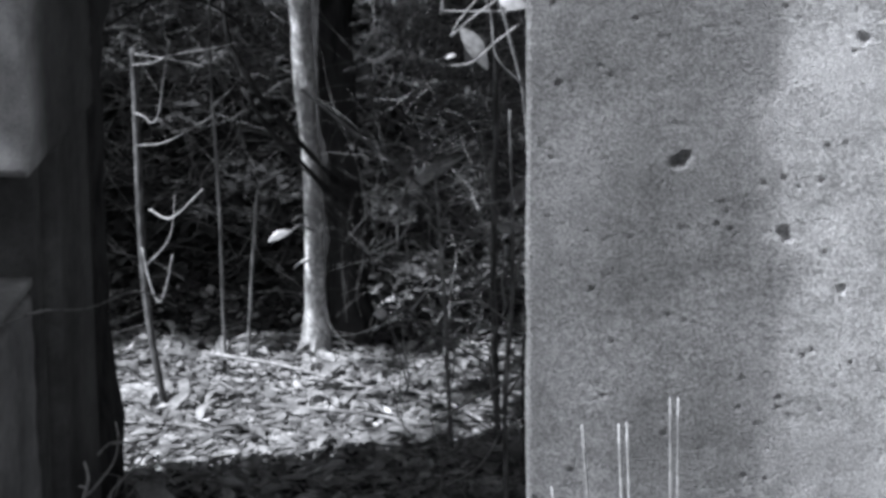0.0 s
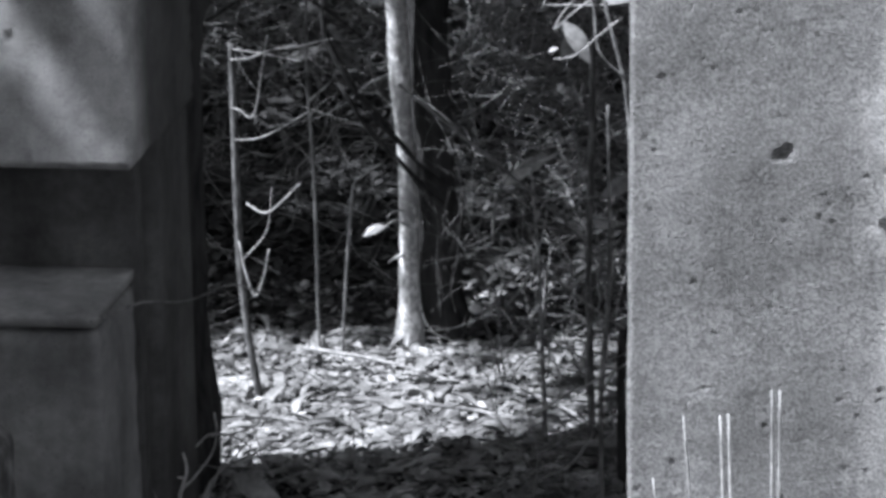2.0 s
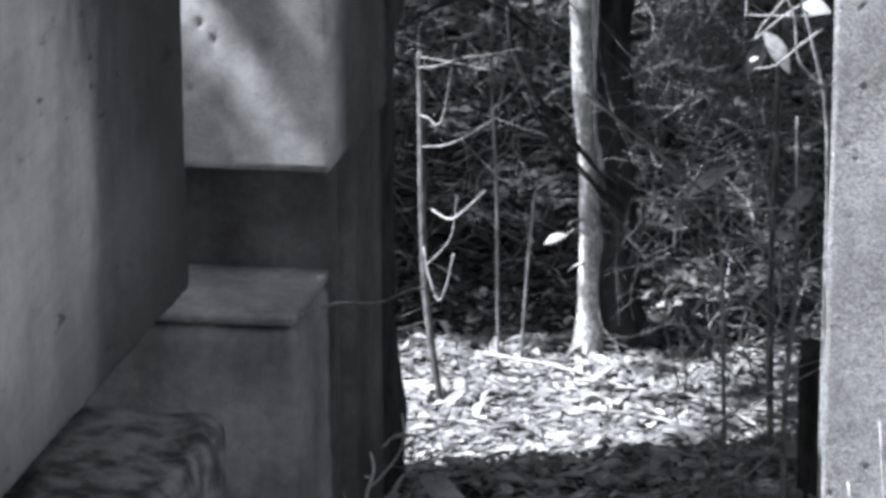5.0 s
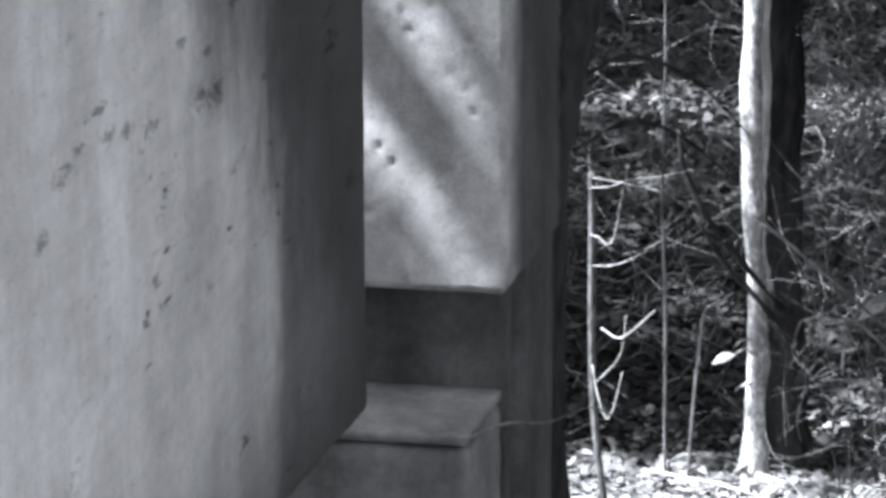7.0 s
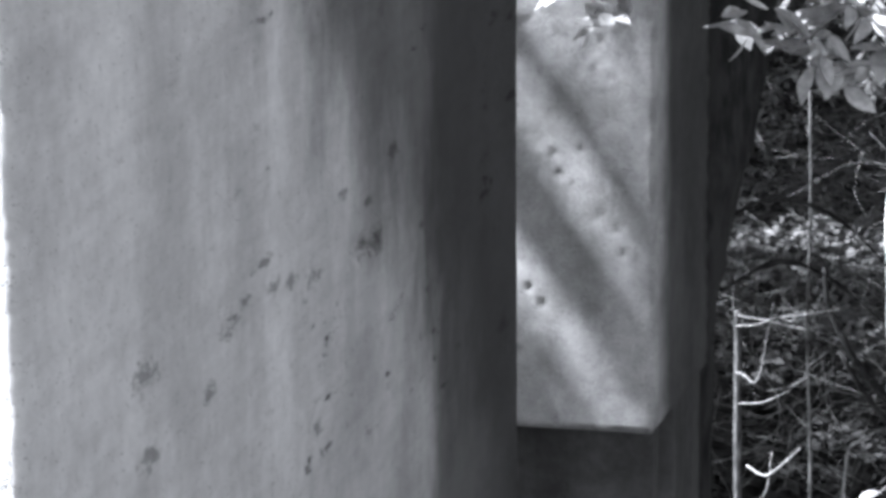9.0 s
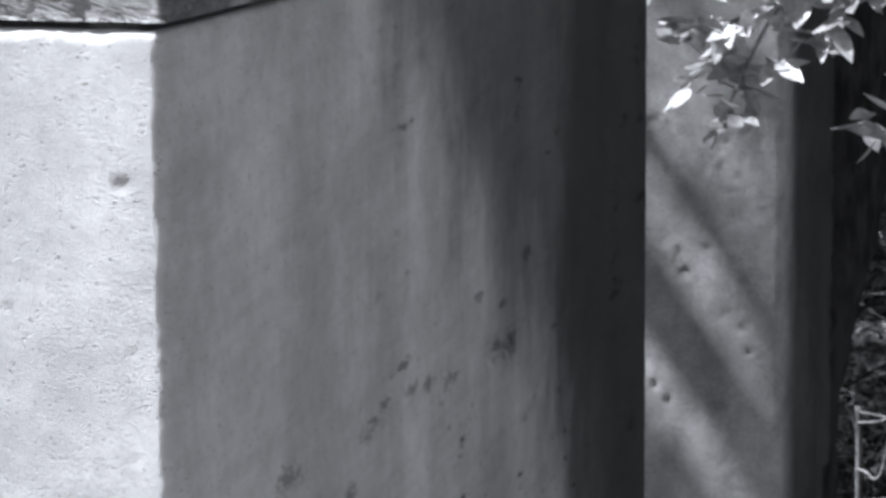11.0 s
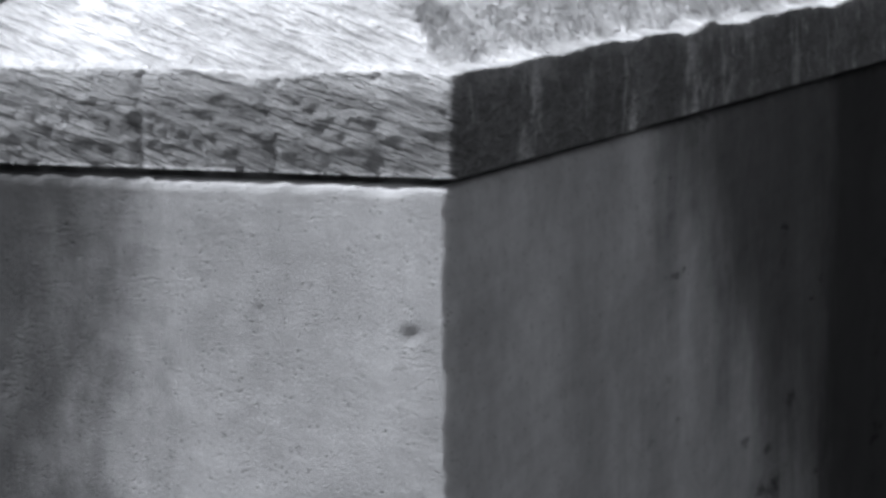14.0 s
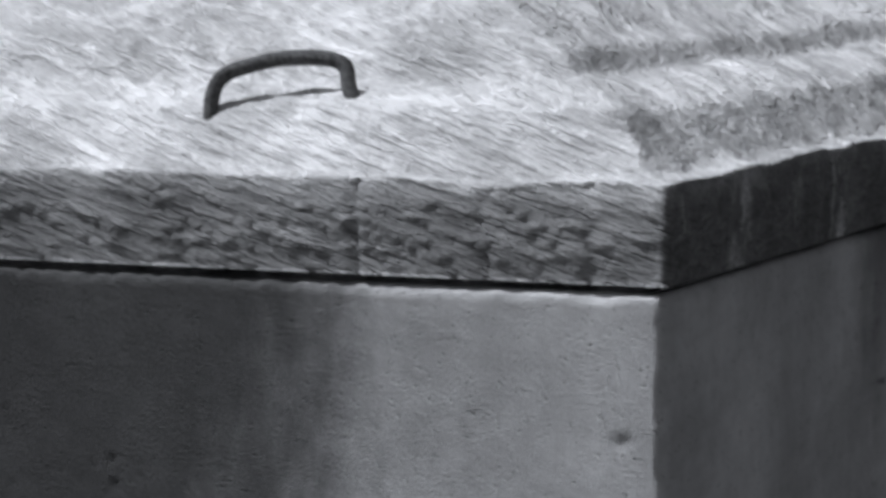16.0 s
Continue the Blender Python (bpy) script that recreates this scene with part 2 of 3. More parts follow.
def block(xs, ys, zs, radius, height):
    """A box with rounded edges whose skin is moved out by height(places, ways)."""
    axes = [np.asarray(xs), np.asarray(ys), np.asarray(zs)]
    lo, hi = np.array([a[0] for a in axes]), np.array([a[-1] for a in axes])
    verts, faces, start = [], [], 0
    for k in range(3):
        u, w = [a for a in range(3) if a != k]
        for side in (0, 1):
            gu, gw = np.meshgrid(axes[u], axes[w], indexing="ij")
            p = np.empty((gu.size, 3))
            p[:, u], p[:, w], p[:, k] = gu.ravel(), gw.ravel(), (lo, hi)[side][k]
            nu, nw = gu.shape
            i = (np.arange(nu - 1)[:, None] * nw + np.arange(nw - 1)[None]).ravel() + start
            quad = np.stack([i, i + nw, i + nw + 1, i + 1], 1)
            if (side == 1) == (k == 1):
                quad = quad[:, ::-1]
            verts.append(p)
            faces.append(quad)
            start += len(p)
    p, q = np.concatenate(verts), np.concatenate(faces)
    _, first, back = np.unique((p * 1e5).round().astype(np.int64), axis=0, return_index=True, return_inverse=True)
    p, q = p[first], back.ravel()[q]
    core = np.clip(p, lo + radius, hi - radius)
    way = p - core
    way /= np.linalg.norm(way, axis=1, keepdims=True) + 1e-12
    p = core + radius * way
    return p + way * height(p, way)[:, None], q


def worn(amount, scale, seed, pits=(), chips=0.0):
    """Skin for block(): unevenness, round air pits (x, y, z, radius, depth) and chipped edges."""
    def height(p, way):
        h = amount * fbm(p, scale, 5, seed)
        if chips:
            edge = np.abs(way).max(1) < 0.97
            h = h - edge * chips * np.maximum(0, fbm(p, 85, 3, seed + 9) * 2 + 0.25)
        for x, y, z, r, depth in pits:
            d2 = ((p - (x, y, z)) ** 2).sum(1) / r**2
            near = d2 < 1
            h[near] -= depth * (1 - d2[near]) ** 0.5
        return h
    return height


def tube(points, radii, sides=6, wobble=0.0, seed=0):
    """A tapered, smooth tube along points."""
    pts = np.array(points, float)
    rad = np.interp(np.linspace(0, 1, len(pts)), np.linspace(0, 1, len(radii)), radii)
    ahead = np.gradient(pts, axis=0)
    ahead /= np.linalg.norm(ahead, axis=1, keepdims=True)
    ref = np.array((0.31, 0.95, 0.08)) if abs(ahead[0] @ (0.31, 0.95, 0.08)) < 0.9 else np.array((1.0, 0, 0))
    u = np.cross(ahead, ref)
    u /= np.linalg.norm(u, axis=1, keepdims=True)
    v = np.cross(ahead, u)
    a = np.linspace(0, 2 * np.pi, sides, endpoint=False)
    ring = np.cos(a)[None, :, None] * u[:, None] + np.sin(a)[None, :, None] * v[:, None]
    p = (pts[:, None] + ring * rad[:, None, None]).reshape(-1, 3)
    if wobble:
        way = ring.reshape(-1, 3)
        p = p + way * (wobble * 2 * fbm(p * (1, 1, 0.5), 22, 4, seed))[:, None]
    n = len(pts)
    i, j = np.meshgrid(np.arange(n - 1), np.arange(sides), indexing="ij")
    a0, b0 = i * sides + j, i * sides + (j + 1) % sides
    faces = np.stack([a0, b0, b0 + sides, a0 + sides], -1).reshape(-1, 4).tolist()
    faces += [list(range(sides))[::-1], list(range((n - 1) * sides, n * sides))]
    return p, faces


def curve(points, n=24):
    """Points of a smooth line through the given ones."""
    pts = [Vector(p) for p in points]
    pts = [2 * pts[0] - pts[1], *pts, 2 * pts[-1] - pts[-2]]
    out = []
    for k in range(1, len(pts) - 2):
        a, b, c, d = pts[k - 1 : k + 3]
        m = max(2, n // (len(pts) - 3))
        for s in range(m + (k == len(pts) - 3)):
            t = s / m
            out.append(0.5 * (2 * b + (c - a) * t + (2 * a - 5 * b + 4 * c - d) * t * t + (3 * b - a - 3 * c + d) * t**3))
    return [tuple(p) for p in out]


def joined(shapes):
    verts, faces, start = [], [], 0
    for v, f in shapes:
        v = np.asarray(v)
        verts.append(v)
        faces += [[i + start for i in q] for q in (f.tolist() if isinstance(f, np.ndarray) else f)]
        start += len(v)
    return np.concatenate(verts), faces


def blade(length, width, curl, fold=0.25, n=5):
    """A pointed oval leaf in its own plane: a midrib with two bent halves."""
    v, f = [], []
    for k in range(n + 1):
        t = k / n
        w = width / 2 * math.sin(math.pi * min(1, 0.04 + 0.94 * t) ** 0.85)
        z = curl * math.sin(math.pi * t) * length
        v += [(t * length, -w, z + fold * w), (t * length, 0, z), (t * length, w, z + fold * w)]
        if k:
            a = 3 * (k - 1)
            f += [(a, a + 3, a + 4, a + 1), (a + 1, a + 4, a + 5, a + 2)]
    return np.array(v), f


def scattered(places, sizes, tilt, rng, kinds=5, n=3):
    """Many leaves, each turned at random and tilted up to tilt radians, as one shape."""
    shapes = []
    for k in range(kinds):
        v, f = blade(1.0, rng.uniform(0.25, 0.62), rng.uniform(-0.2, 0.3), rng.uniform(-0.5, 0.8), n)
        shapes.append((v - (0.5, 0, 0), f))
    verts, faces, start = [], [], 0
    for p, s in zip(places, sizes):
        v, f = shapes[rng.integers(kinds)]
        m = np.array(Euler((rng.uniform(-tilt, tilt), rng.uniform(-tilt, tilt), rng.uniform(0, 6.283))).to_matrix())
        verts.append(v @ m.T * s + p)
        faces += [[i + start for i in q] for q in f]
        start += len(v)
    return np.concatenate(verts), faces


def ground_height(x, y):
    """The floor of the wood: flat round the tombs, then a leafy bank that climbs behind the tree."""
    p = np.stack([np.asarray(x, float), np.asarray(y, float), 0 * np.asarray(x, float)], 1)
    rise = np.maximum(0, p[:, 1] - 4.72)
    z = -1.02 + 0.36 * np.minimum(rise, 30) + 0.05 * fbm(p, 1.6, 3, 5) + 0.025 * fbm(p, 7, 3, 6)
    lip = np.clip((p[:, 1] - 4.66) / 0.12, 0, 1)
    return z + 0.05 * lip


# ---- the ground ----
gx = np.unique(np.concatenate([np.linspace(-3, 4, 141), np.linspace(-25, 25, 101), np.linspace(-400, 400, 41)]))
gy = np.unique(np.concatenate([np.linspace(-4, 9, 261), np.linspace(-25, 45, 141), np.linspace(-400, 400, 41)]))
mx, my = np.meshgrid(gx, gy, indexing="ij")
gv = np.stack([mx.ravel(), my.ravel(), ground_height(mx.ravel(), my.ravel())], 1)
gi = (np.arange(len(gx) - 1)[:, None] * len(gy) + np.arange(len(gy) - 1)[None]).ravel()
ground = new("ground", mesh_of("ground", gv, np.stack([gi, gi + len(gy), gi + len(gy) + 1, gi + 1], 1), M_SOIL))
tagged(ground, "dark woodland soil under fallen leaves, rising to a bank", "ground", kind="structure")


def random_pits(n, lo, hi, small, large, seed):
    r = np.random.default_rng(seed)
    out = []
    for p in r.uniform(lo, hi, (n, 3)):
        size = small + (large - small) * r.random() ** 4
        out.append((*p, size, size * 0.8))
    return out


# ---- the near tomb: raised body, hipped lid with an iron handle, rough stone pier ----
near = thing("stone_tomb", (-0.81, 1.0, -1.0), "raised grey concrete tomb with a hipped lid and a side darkening towards its far end", "tomb", "concrete tombs")
front_pits = random_pits(120, (-0.98, 0, 0.5), (0, 0, 1.08), 0.0015, 0.004, 1)
side_pits = random_pits(60, (0, 0.4, -0.1), (0, 1.5, 1.0), 0.003, 0.009, 2)
side_pits += [(0, 0.63, 0.562, 0.013, 0.011), (0, 0.968, 0.554, 0.016, 0.011), (0, 1.14, 0.553, 0.016, 0.011), (0, 1.179, 0.551, 0.018, 0.012), (0, 1.24, 0.556, 0.022, 0.012), (0, 1.3, 0.56, 0.018, 0.011), (0, 1.337, 0.658, 0.012, 0.009), (0, 0.8, 0.545, 0.011, 0.007), (0, 0.968, 0.349, 0.011, 0.007)]
front_pits += random_pits(90, (-0.98, 0, 0.55), (-0.5, 0, 0.90), 0.0025, 0.006, 6)
front_pits += [(-0.045, 0, 0.946, 0.009, 0.002), (-0.036, 0, 0.949, 0.007, 0.0015)]
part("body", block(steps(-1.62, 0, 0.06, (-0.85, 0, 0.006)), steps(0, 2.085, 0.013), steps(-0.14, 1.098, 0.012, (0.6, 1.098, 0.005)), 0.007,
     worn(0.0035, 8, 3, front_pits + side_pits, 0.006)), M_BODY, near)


def lid_shape():
    """Fascia, narrow flat margin, slopes of a hipped roof with one low step, and the ridge."""
    def profile(s):
        return np.interp(s, [0, 0.03, 0.085, 0.175, 0.20, 2.0], [0, 0.002, 0.066, 0.094, 0.127, 1.15])

    x0, x1, y0, y1 = -1.622, 0.005, 0.004, 2.09
    xs = steps(x0, x1, 0.05, (-0.85, x1, 0.008))
    ys = steps(y0, y1, 0.02, (y0, 0.45, 0.008))
    gx, gy = np.meshgrid(xs, ys, indexing="ij")
    p = np.stack([gx.ravel(), gy.ravel(), 0 * gx.ravel()], 1)
    s = np.minimum.reduce([p[:, 0] - x0, x1 - p[:, 0], p[:, 1] - y0, y1 - p[:, 1]])
    slantwise = np.stack([p[:, 0] + 0.5 * p[:, 1], 2.2 * p[:, 1] - 0.9 * p[:, 0], p[:, 2]], 1)
    ripples = 0.5 - np.abs(fbm(slantwise, 15, 4, 31)) * 2.2
    soft_step = 0.010 * np.sin(p[:, 0] * 31 + 2 * fbm(p, 3, 2, 37)) * np.clip((s - 0.05) / 0.05, 0, 1) * (x1 - p[:, 0] < p[:, 1] - y0)
    top = 1.209 + profile(s) + 0.016 * fbm(p, 11, 4, 30) + 0.008 * ripples * np.clip(s / 0.02, 0.4, 1) + 0.5 * soft_step
    nx, ny = gx.shape
    i = (np.arange(nx - 1)[:, None] * ny + np.arange(ny - 1)[None]).ravel()
    verts, faces = [np.stack([p[:, 0], p[:, 1], top], 1)], [np.stack([i, i + ny, i + ny + 1, i + 1], 1)]
    start = len(p)
    rim = [*range(0, nx * ny, ny), *range((nx - 1) * ny + 1, nx * ny), *range((nx - 2) * ny + ny - 1, -1, -ny), *range(ny - 2, 0, -1)]
    rows = 26
    middle = np.array(((x0 + x1) / 2, (y0 + y1) / 2))
    base = verts[0][rim]
    out = base[:, :2] - middle
    out = np.sign(out) * (np.abs(out) > np.abs(np.array((x1 - x0, y1 - y0)) / 2) - 0.004)
    for k in range(1, rows + 1):
        t = k / rows
        q = base.copy()
        q[:, 2] = base[:, 2] * (1 - t) + 1.107 * t
        along = np.stack([0.55 * (q[:, 0] + q[:, 1]) - 0.3 * q[:, 2], 2.4 * q[:, 2] + 0.8 * (q[:, 0] - q[:, 1]), 0 * q[:, 0]], 1)
        crease = np.abs(fbm(along, 25, 4, 33))
        rough = 0.008 * fbm(q, 9, 3, 34) + 0.0032 * np.maximum(0, 1 - crease / 0.05) + 0.003
        rough = rough * (0.35 + 0.65 * np.sin(np.pi * min(1, 0.08 + 0.9 * t))) - 0.003 * (1 - t) ** 6
        bend = 0.012 * fbm(q, 30, 2, 38)
        for crack, deep in ((-0.551, 0.003), (-0.347, 0.0045), (-0.199, 0.0035), (-0.081, 0.003)):
            rough = rough - deep * np.exp(-(((q[:, 0] - crack + bend) / 0.003) ** 2)) * (q[:, 1] < 0.02)
        q[:, :2] += out * rough[:, None]
        verts.append(q)
    n, above = len(rim), np.array(rim)
    for k in range(rows):
        below = start + k * n + np.arange(n)
        faces.append(np.stack([above, np.roll(above, -1), np.roll(below, -1), below], 1)[:, ::-1])
        above = below
    v = np.concatenate(verts)
    f = np.concatenate(faces).tolist()
    f.append(above.tolist())
    return v, f


part("joint", block(steps(-1.60, -0.018, 0.05), steps(0.018, 2.06, 0.05), steps(1.09, 1.118, 0.014), 0.002, worn(0.001, 9, 44)), M_MOSS, near, "dark recessed joint")
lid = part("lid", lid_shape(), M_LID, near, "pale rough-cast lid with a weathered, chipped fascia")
FOOT_A, FOOT_B = Vector((-0.566, 0.084, 1.266)), Vector((-0.412, 0.110, 1.280))
side_way = (FOOT_B - FOOT_A).normalized()
rise = Vector((0.0, 0.02, 0.052))
part("handle", tube(curve([FOOT_A - Vector((0, 0, 0.03)), FOOT_A + 0.45 * rise, FOOT_A + 0.85 * rise + 0.012 * side_way, FOOT_A + rise + 0.04 * side_way,
     FOOT_A.lerp(FOOT_B, 0.5) + 1.08 * rise, FOOT_B + rise - 0.03 * side_way, FOOT_B + 0.8 * rise - 0.006 * side_way, FOOT_B + 0.3 * rise + 0.004 * side_way, FOOT_B - Vector((-0.02, 0, 0.02))], 48), [0.0088], 10), M_RUST, lid,
     "rusty iron lifting handle")
part("pier", block(steps(-0.5, 0.185, 0.03, (-0.05, 0.185, 0.012)), steps(0.85, 1.58, 0.02), steps(-1.08, -0.172, 0.03, (-0.3, -0.172, 0.012)), 0.03, worn(0.045, 7, 41)), M_MOSS, near,
     "rough dark stone pier with lichen flecks")
part("back_pier", block(steps(-0.9, -0.62, 0.04), steps(1.7, 2.0, 0.04), steps(-1.08, -0.135, 0.06), 0.02, worn(0.03, 8, 43)), M_MOSS, near)

# ---- the middle tomb, behind the near one ----
mid = thing("stone_tomb", (-0.2, 3.1, -1.0), "smaller grey concrete tomb on a stepped base, dappled by sun", "tomb", "concrete tombs")
mid_pits = random_pits(230, (-0.3, 2.83, -0.12), (0.08, 2.83, 0.9), 0.003, 0.007, 4)
mid_pits += [(-0.133, 2.83, 0.118, 0.007, 0.006), (0.023, 2.83, 0.223, 0.007, 0.007), (-0.16, 2.83, 0.15, 0.007, 0.007)]
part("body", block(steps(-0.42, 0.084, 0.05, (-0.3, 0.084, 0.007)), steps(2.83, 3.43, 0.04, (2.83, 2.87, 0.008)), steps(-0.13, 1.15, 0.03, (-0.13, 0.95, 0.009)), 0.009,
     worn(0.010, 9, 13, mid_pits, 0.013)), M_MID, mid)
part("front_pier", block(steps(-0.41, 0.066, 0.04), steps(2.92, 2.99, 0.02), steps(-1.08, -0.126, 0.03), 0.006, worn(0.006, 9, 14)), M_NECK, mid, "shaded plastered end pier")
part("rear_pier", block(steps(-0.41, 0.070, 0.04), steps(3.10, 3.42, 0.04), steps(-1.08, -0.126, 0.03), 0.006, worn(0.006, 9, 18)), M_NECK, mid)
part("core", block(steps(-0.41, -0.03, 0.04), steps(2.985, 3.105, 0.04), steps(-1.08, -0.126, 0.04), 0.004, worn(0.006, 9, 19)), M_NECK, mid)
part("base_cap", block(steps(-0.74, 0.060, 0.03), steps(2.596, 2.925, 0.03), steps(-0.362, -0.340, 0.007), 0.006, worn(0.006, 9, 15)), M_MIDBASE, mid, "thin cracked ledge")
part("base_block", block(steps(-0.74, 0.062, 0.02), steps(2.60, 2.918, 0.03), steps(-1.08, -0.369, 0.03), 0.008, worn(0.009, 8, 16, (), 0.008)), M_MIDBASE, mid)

# ---- the tall tomb opposite, whose pitted end fills the view ----
tall = thing("stone_tomb", (1.55, 3.0, -1.0), "tall grey concrete tomb end with scattered air pits", "tomb", "concrete tombs")
tall_pits = random_pits(480, (1.035, 1.974, -0.45), (1.62, 1.974, 0.42), 0.0016, 0.0042, 5)
tall_pits += [(1.259, 1.974, 0.136, 0.0094, 0.0072), (1.272, 1.974, 0.145, 0.0086, 0.0080), (1.268, 1.974, 0.134, 0.0070, 0.0064), (1.420, 1.974, 0.032, 0.0094, 0.0080), (1.425, 1.974, 0.022, 0.0078, 0.0072), (1.084, 1.974, 0.252, 0.0047, 0.0040), (1.53, 1.974, 0.325, 0.0078, 0.0064), (1.525, 1.974, 0.330, 0.0055, 0.0056), (1.247, 1.974, -0.29, 0.0047, 0.0040), (1.508, 1.974, -0.056, 0.0070, 0.0056)]
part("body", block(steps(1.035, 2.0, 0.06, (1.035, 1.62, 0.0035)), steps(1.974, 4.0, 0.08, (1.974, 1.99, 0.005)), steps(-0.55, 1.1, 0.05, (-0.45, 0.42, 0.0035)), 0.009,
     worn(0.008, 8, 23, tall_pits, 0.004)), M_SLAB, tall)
part("base_block", block(steps(1.08, 1.96, 0.06), steps(2.02, 3.96, 0.08), steps(-1.08, -0.545, 0.05), 0.01, worn(0.01, 6, 24)), M_MIDBASE, tall)
post = new("post", mesh_of("post", *block(steps(0.93, 1.0, 0.012), steps(3.60, 3.68, 0.012), steps(-1.08, -0.67, 0.02), 0.012, worn(0.014, 9, 51)), M_DARKBARK))
tagged(post, "short dark weathered wooden post in the leaves", "post")


# ---- trees ----
def tree(name, label, trunk, radii, limbs, bark, sides=14, wobble=0.006, seed=0, group="", twig=None):
    ob = thing(name, trunk[0], label, "tree" if name == "tree" else name, group)
    part("trunk", tube(curve(trunk, 40), radii, sides, wobble, seed), bark, ob)
    for k, (pts, rad) in enumerate(limbs):
        part("limb", tube(curve(pts, 20), rad, 6, wobble * 0.4, seed + k), twig or bark, ob)
    return ob


# one trunk built as two stems; this pale one is its lit side
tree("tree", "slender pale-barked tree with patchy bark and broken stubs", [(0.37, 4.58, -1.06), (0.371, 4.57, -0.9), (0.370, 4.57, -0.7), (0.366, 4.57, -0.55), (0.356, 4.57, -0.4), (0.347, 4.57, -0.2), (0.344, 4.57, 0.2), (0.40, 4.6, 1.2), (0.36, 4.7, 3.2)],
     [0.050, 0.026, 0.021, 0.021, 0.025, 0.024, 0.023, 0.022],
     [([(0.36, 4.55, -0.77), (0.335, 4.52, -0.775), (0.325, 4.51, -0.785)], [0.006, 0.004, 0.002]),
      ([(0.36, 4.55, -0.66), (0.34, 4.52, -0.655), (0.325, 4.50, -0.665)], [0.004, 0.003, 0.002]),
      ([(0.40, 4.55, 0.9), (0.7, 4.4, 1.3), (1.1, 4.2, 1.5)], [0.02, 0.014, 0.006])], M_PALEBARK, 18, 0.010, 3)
# the trunk's shaded side, put into a dark second stem
tree("tree", "dark rough stem standing in for the shaded side of the pale tree's trunk", [(0.445, 4.64, -1.06), (0.430, 4.65, -0.9), (0.426, 4.65, -0.7), (0.422, 4.65, -0.5), (0.415, 4.65, -0.36), (0.408, 4.65, -0.2), (0.41, 4.66, 0.3), (0.47, 4.68, 2.0)],
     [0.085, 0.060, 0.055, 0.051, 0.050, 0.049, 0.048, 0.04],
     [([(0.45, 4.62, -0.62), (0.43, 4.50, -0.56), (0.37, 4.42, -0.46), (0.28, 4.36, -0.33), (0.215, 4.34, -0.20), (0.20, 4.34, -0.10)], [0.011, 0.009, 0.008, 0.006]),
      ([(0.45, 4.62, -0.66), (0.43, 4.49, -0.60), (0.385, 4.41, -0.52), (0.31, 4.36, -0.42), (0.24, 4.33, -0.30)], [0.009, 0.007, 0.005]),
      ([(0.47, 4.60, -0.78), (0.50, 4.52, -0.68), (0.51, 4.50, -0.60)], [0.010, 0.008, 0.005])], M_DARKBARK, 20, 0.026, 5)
tree("tree", "dark leaning trunk in shade behind the middle tomb", [(0.012, 3.54, -1.06), (0.012, 3.53, -0.6), (0.015, 3.53, -0.2), (0.035, 3.55, 0.1), (0.08, 3.62, 0.45), (0.10, 3.66, 1.0), (0.05, 3.8, 2.6)],
     [0.085, 0.068, 0.062, 0.068, 0.085, 0.09, 0.07],
     [([(0.085, 3.56, 0.0), (0.2, 3.6, 0.06), (0.3, 3.66, 0.02), (0.42, 3.62, -0.06)], [0.006, 0.005, 0.004, 0.003]),
      ([(0.10, 3.57, 0.16), (0.2, 3.6, 0.2), (0.33, 3.66, 0.14), (0.46, 3.64, 0.02)], [0.006, 0.005, 0.004, 0.003])], M_DARKBARK, wobble=0.02, seed=8)
tree("sapling", "thin pale sapling with crooked bare twigs", [(0.085, 4.12, -1.06), (0.072, 4.12, -0.98), (0.047, 4.12, -0.8), (0.036, 4.12, -0.62), (0.033, 4.12, -0.3), (0.031, 4.12, -0.165)], [0.010, 0.009, 0.009, 0.0095, 0.009, 0.008],
     [([(0.03, 4.11, -0.31), (0.055, 4.09, -0.312), (0.075, 4.08, -0.325), (0.093, 4.07, -0.30), (0.11, 4.06, -0.21), (0.125, 4.05, -0.13)], [0.0018, 0.0017, 0.0017]),
      ([(0.03, 4.11, -0.20), (0.08, 4.09, -0.19), (0.13, 4.06, -0.165), (0.20, 4.04, -0.15), (0.28, 4.02, -0.128)], [0.0017, 0.0016, 0.0011]),
      ([(0.035, 4.11, -0.175), (0.12, 4.08, -0.18), (0.2, 4.06, -0.19)], [0.0016, 0.0011]),
      ([(0.036, 4.11, -0.385), (0.1, 4.08, -0.37), (0.17, 4.05, -0.33)], [0.0017, 0.0011]),
      ([(0.04, 4.10, -0.62), (0.055, 4.08, -0.68), (0.08, 4.06, -0.735), (0.10, 4.05, -0.70), (0.118, 4.05, -0.62)], [0.0023, 0.0023, 0.0017]),
      ([(0.06, 4.1, -0.53), (0.10, 4.08, -0.545), (0.13, 4.07, -0.53), (0.19, 4.06, -0.47)], [0.0025, 0.0025, 0.0017]),
      ([(0.05, 4.1, -0.66), (0.10, 4.12, -0.60), (0.115, 4.12, -0.50)], [0.0017, 0.0011])], M_SAPLING, 8, 0.001, 12, "bare saplings", M_PALETWIG)
tree("sapling", "thin straight bare sapling rising from the leaves", [(0.16, 4.5, -1.05), (0.155, 4.5, -0.9), (0.152, 4.5, -0.6), (0.14, 4.5, -0.3), (0.142, 4.5, 0.1), (0.12, 4.5, 0.9)], [0.005, 0.0045, 0.004, 0.0035, 0.003],
     [([(0.145, 4.5, -0.38), (0.19, 4.48, -0.34), (0.22, 4.47, -0.30)], [0.003, 0.002]), ([(0.142, 4.5, -0.41), (0.10, 4.48, -0.43), (0.05, 4.46, -0.44)], [0.003, 0.002])], M_SAPLING, 7, 0.001, 14, "bare saplings")
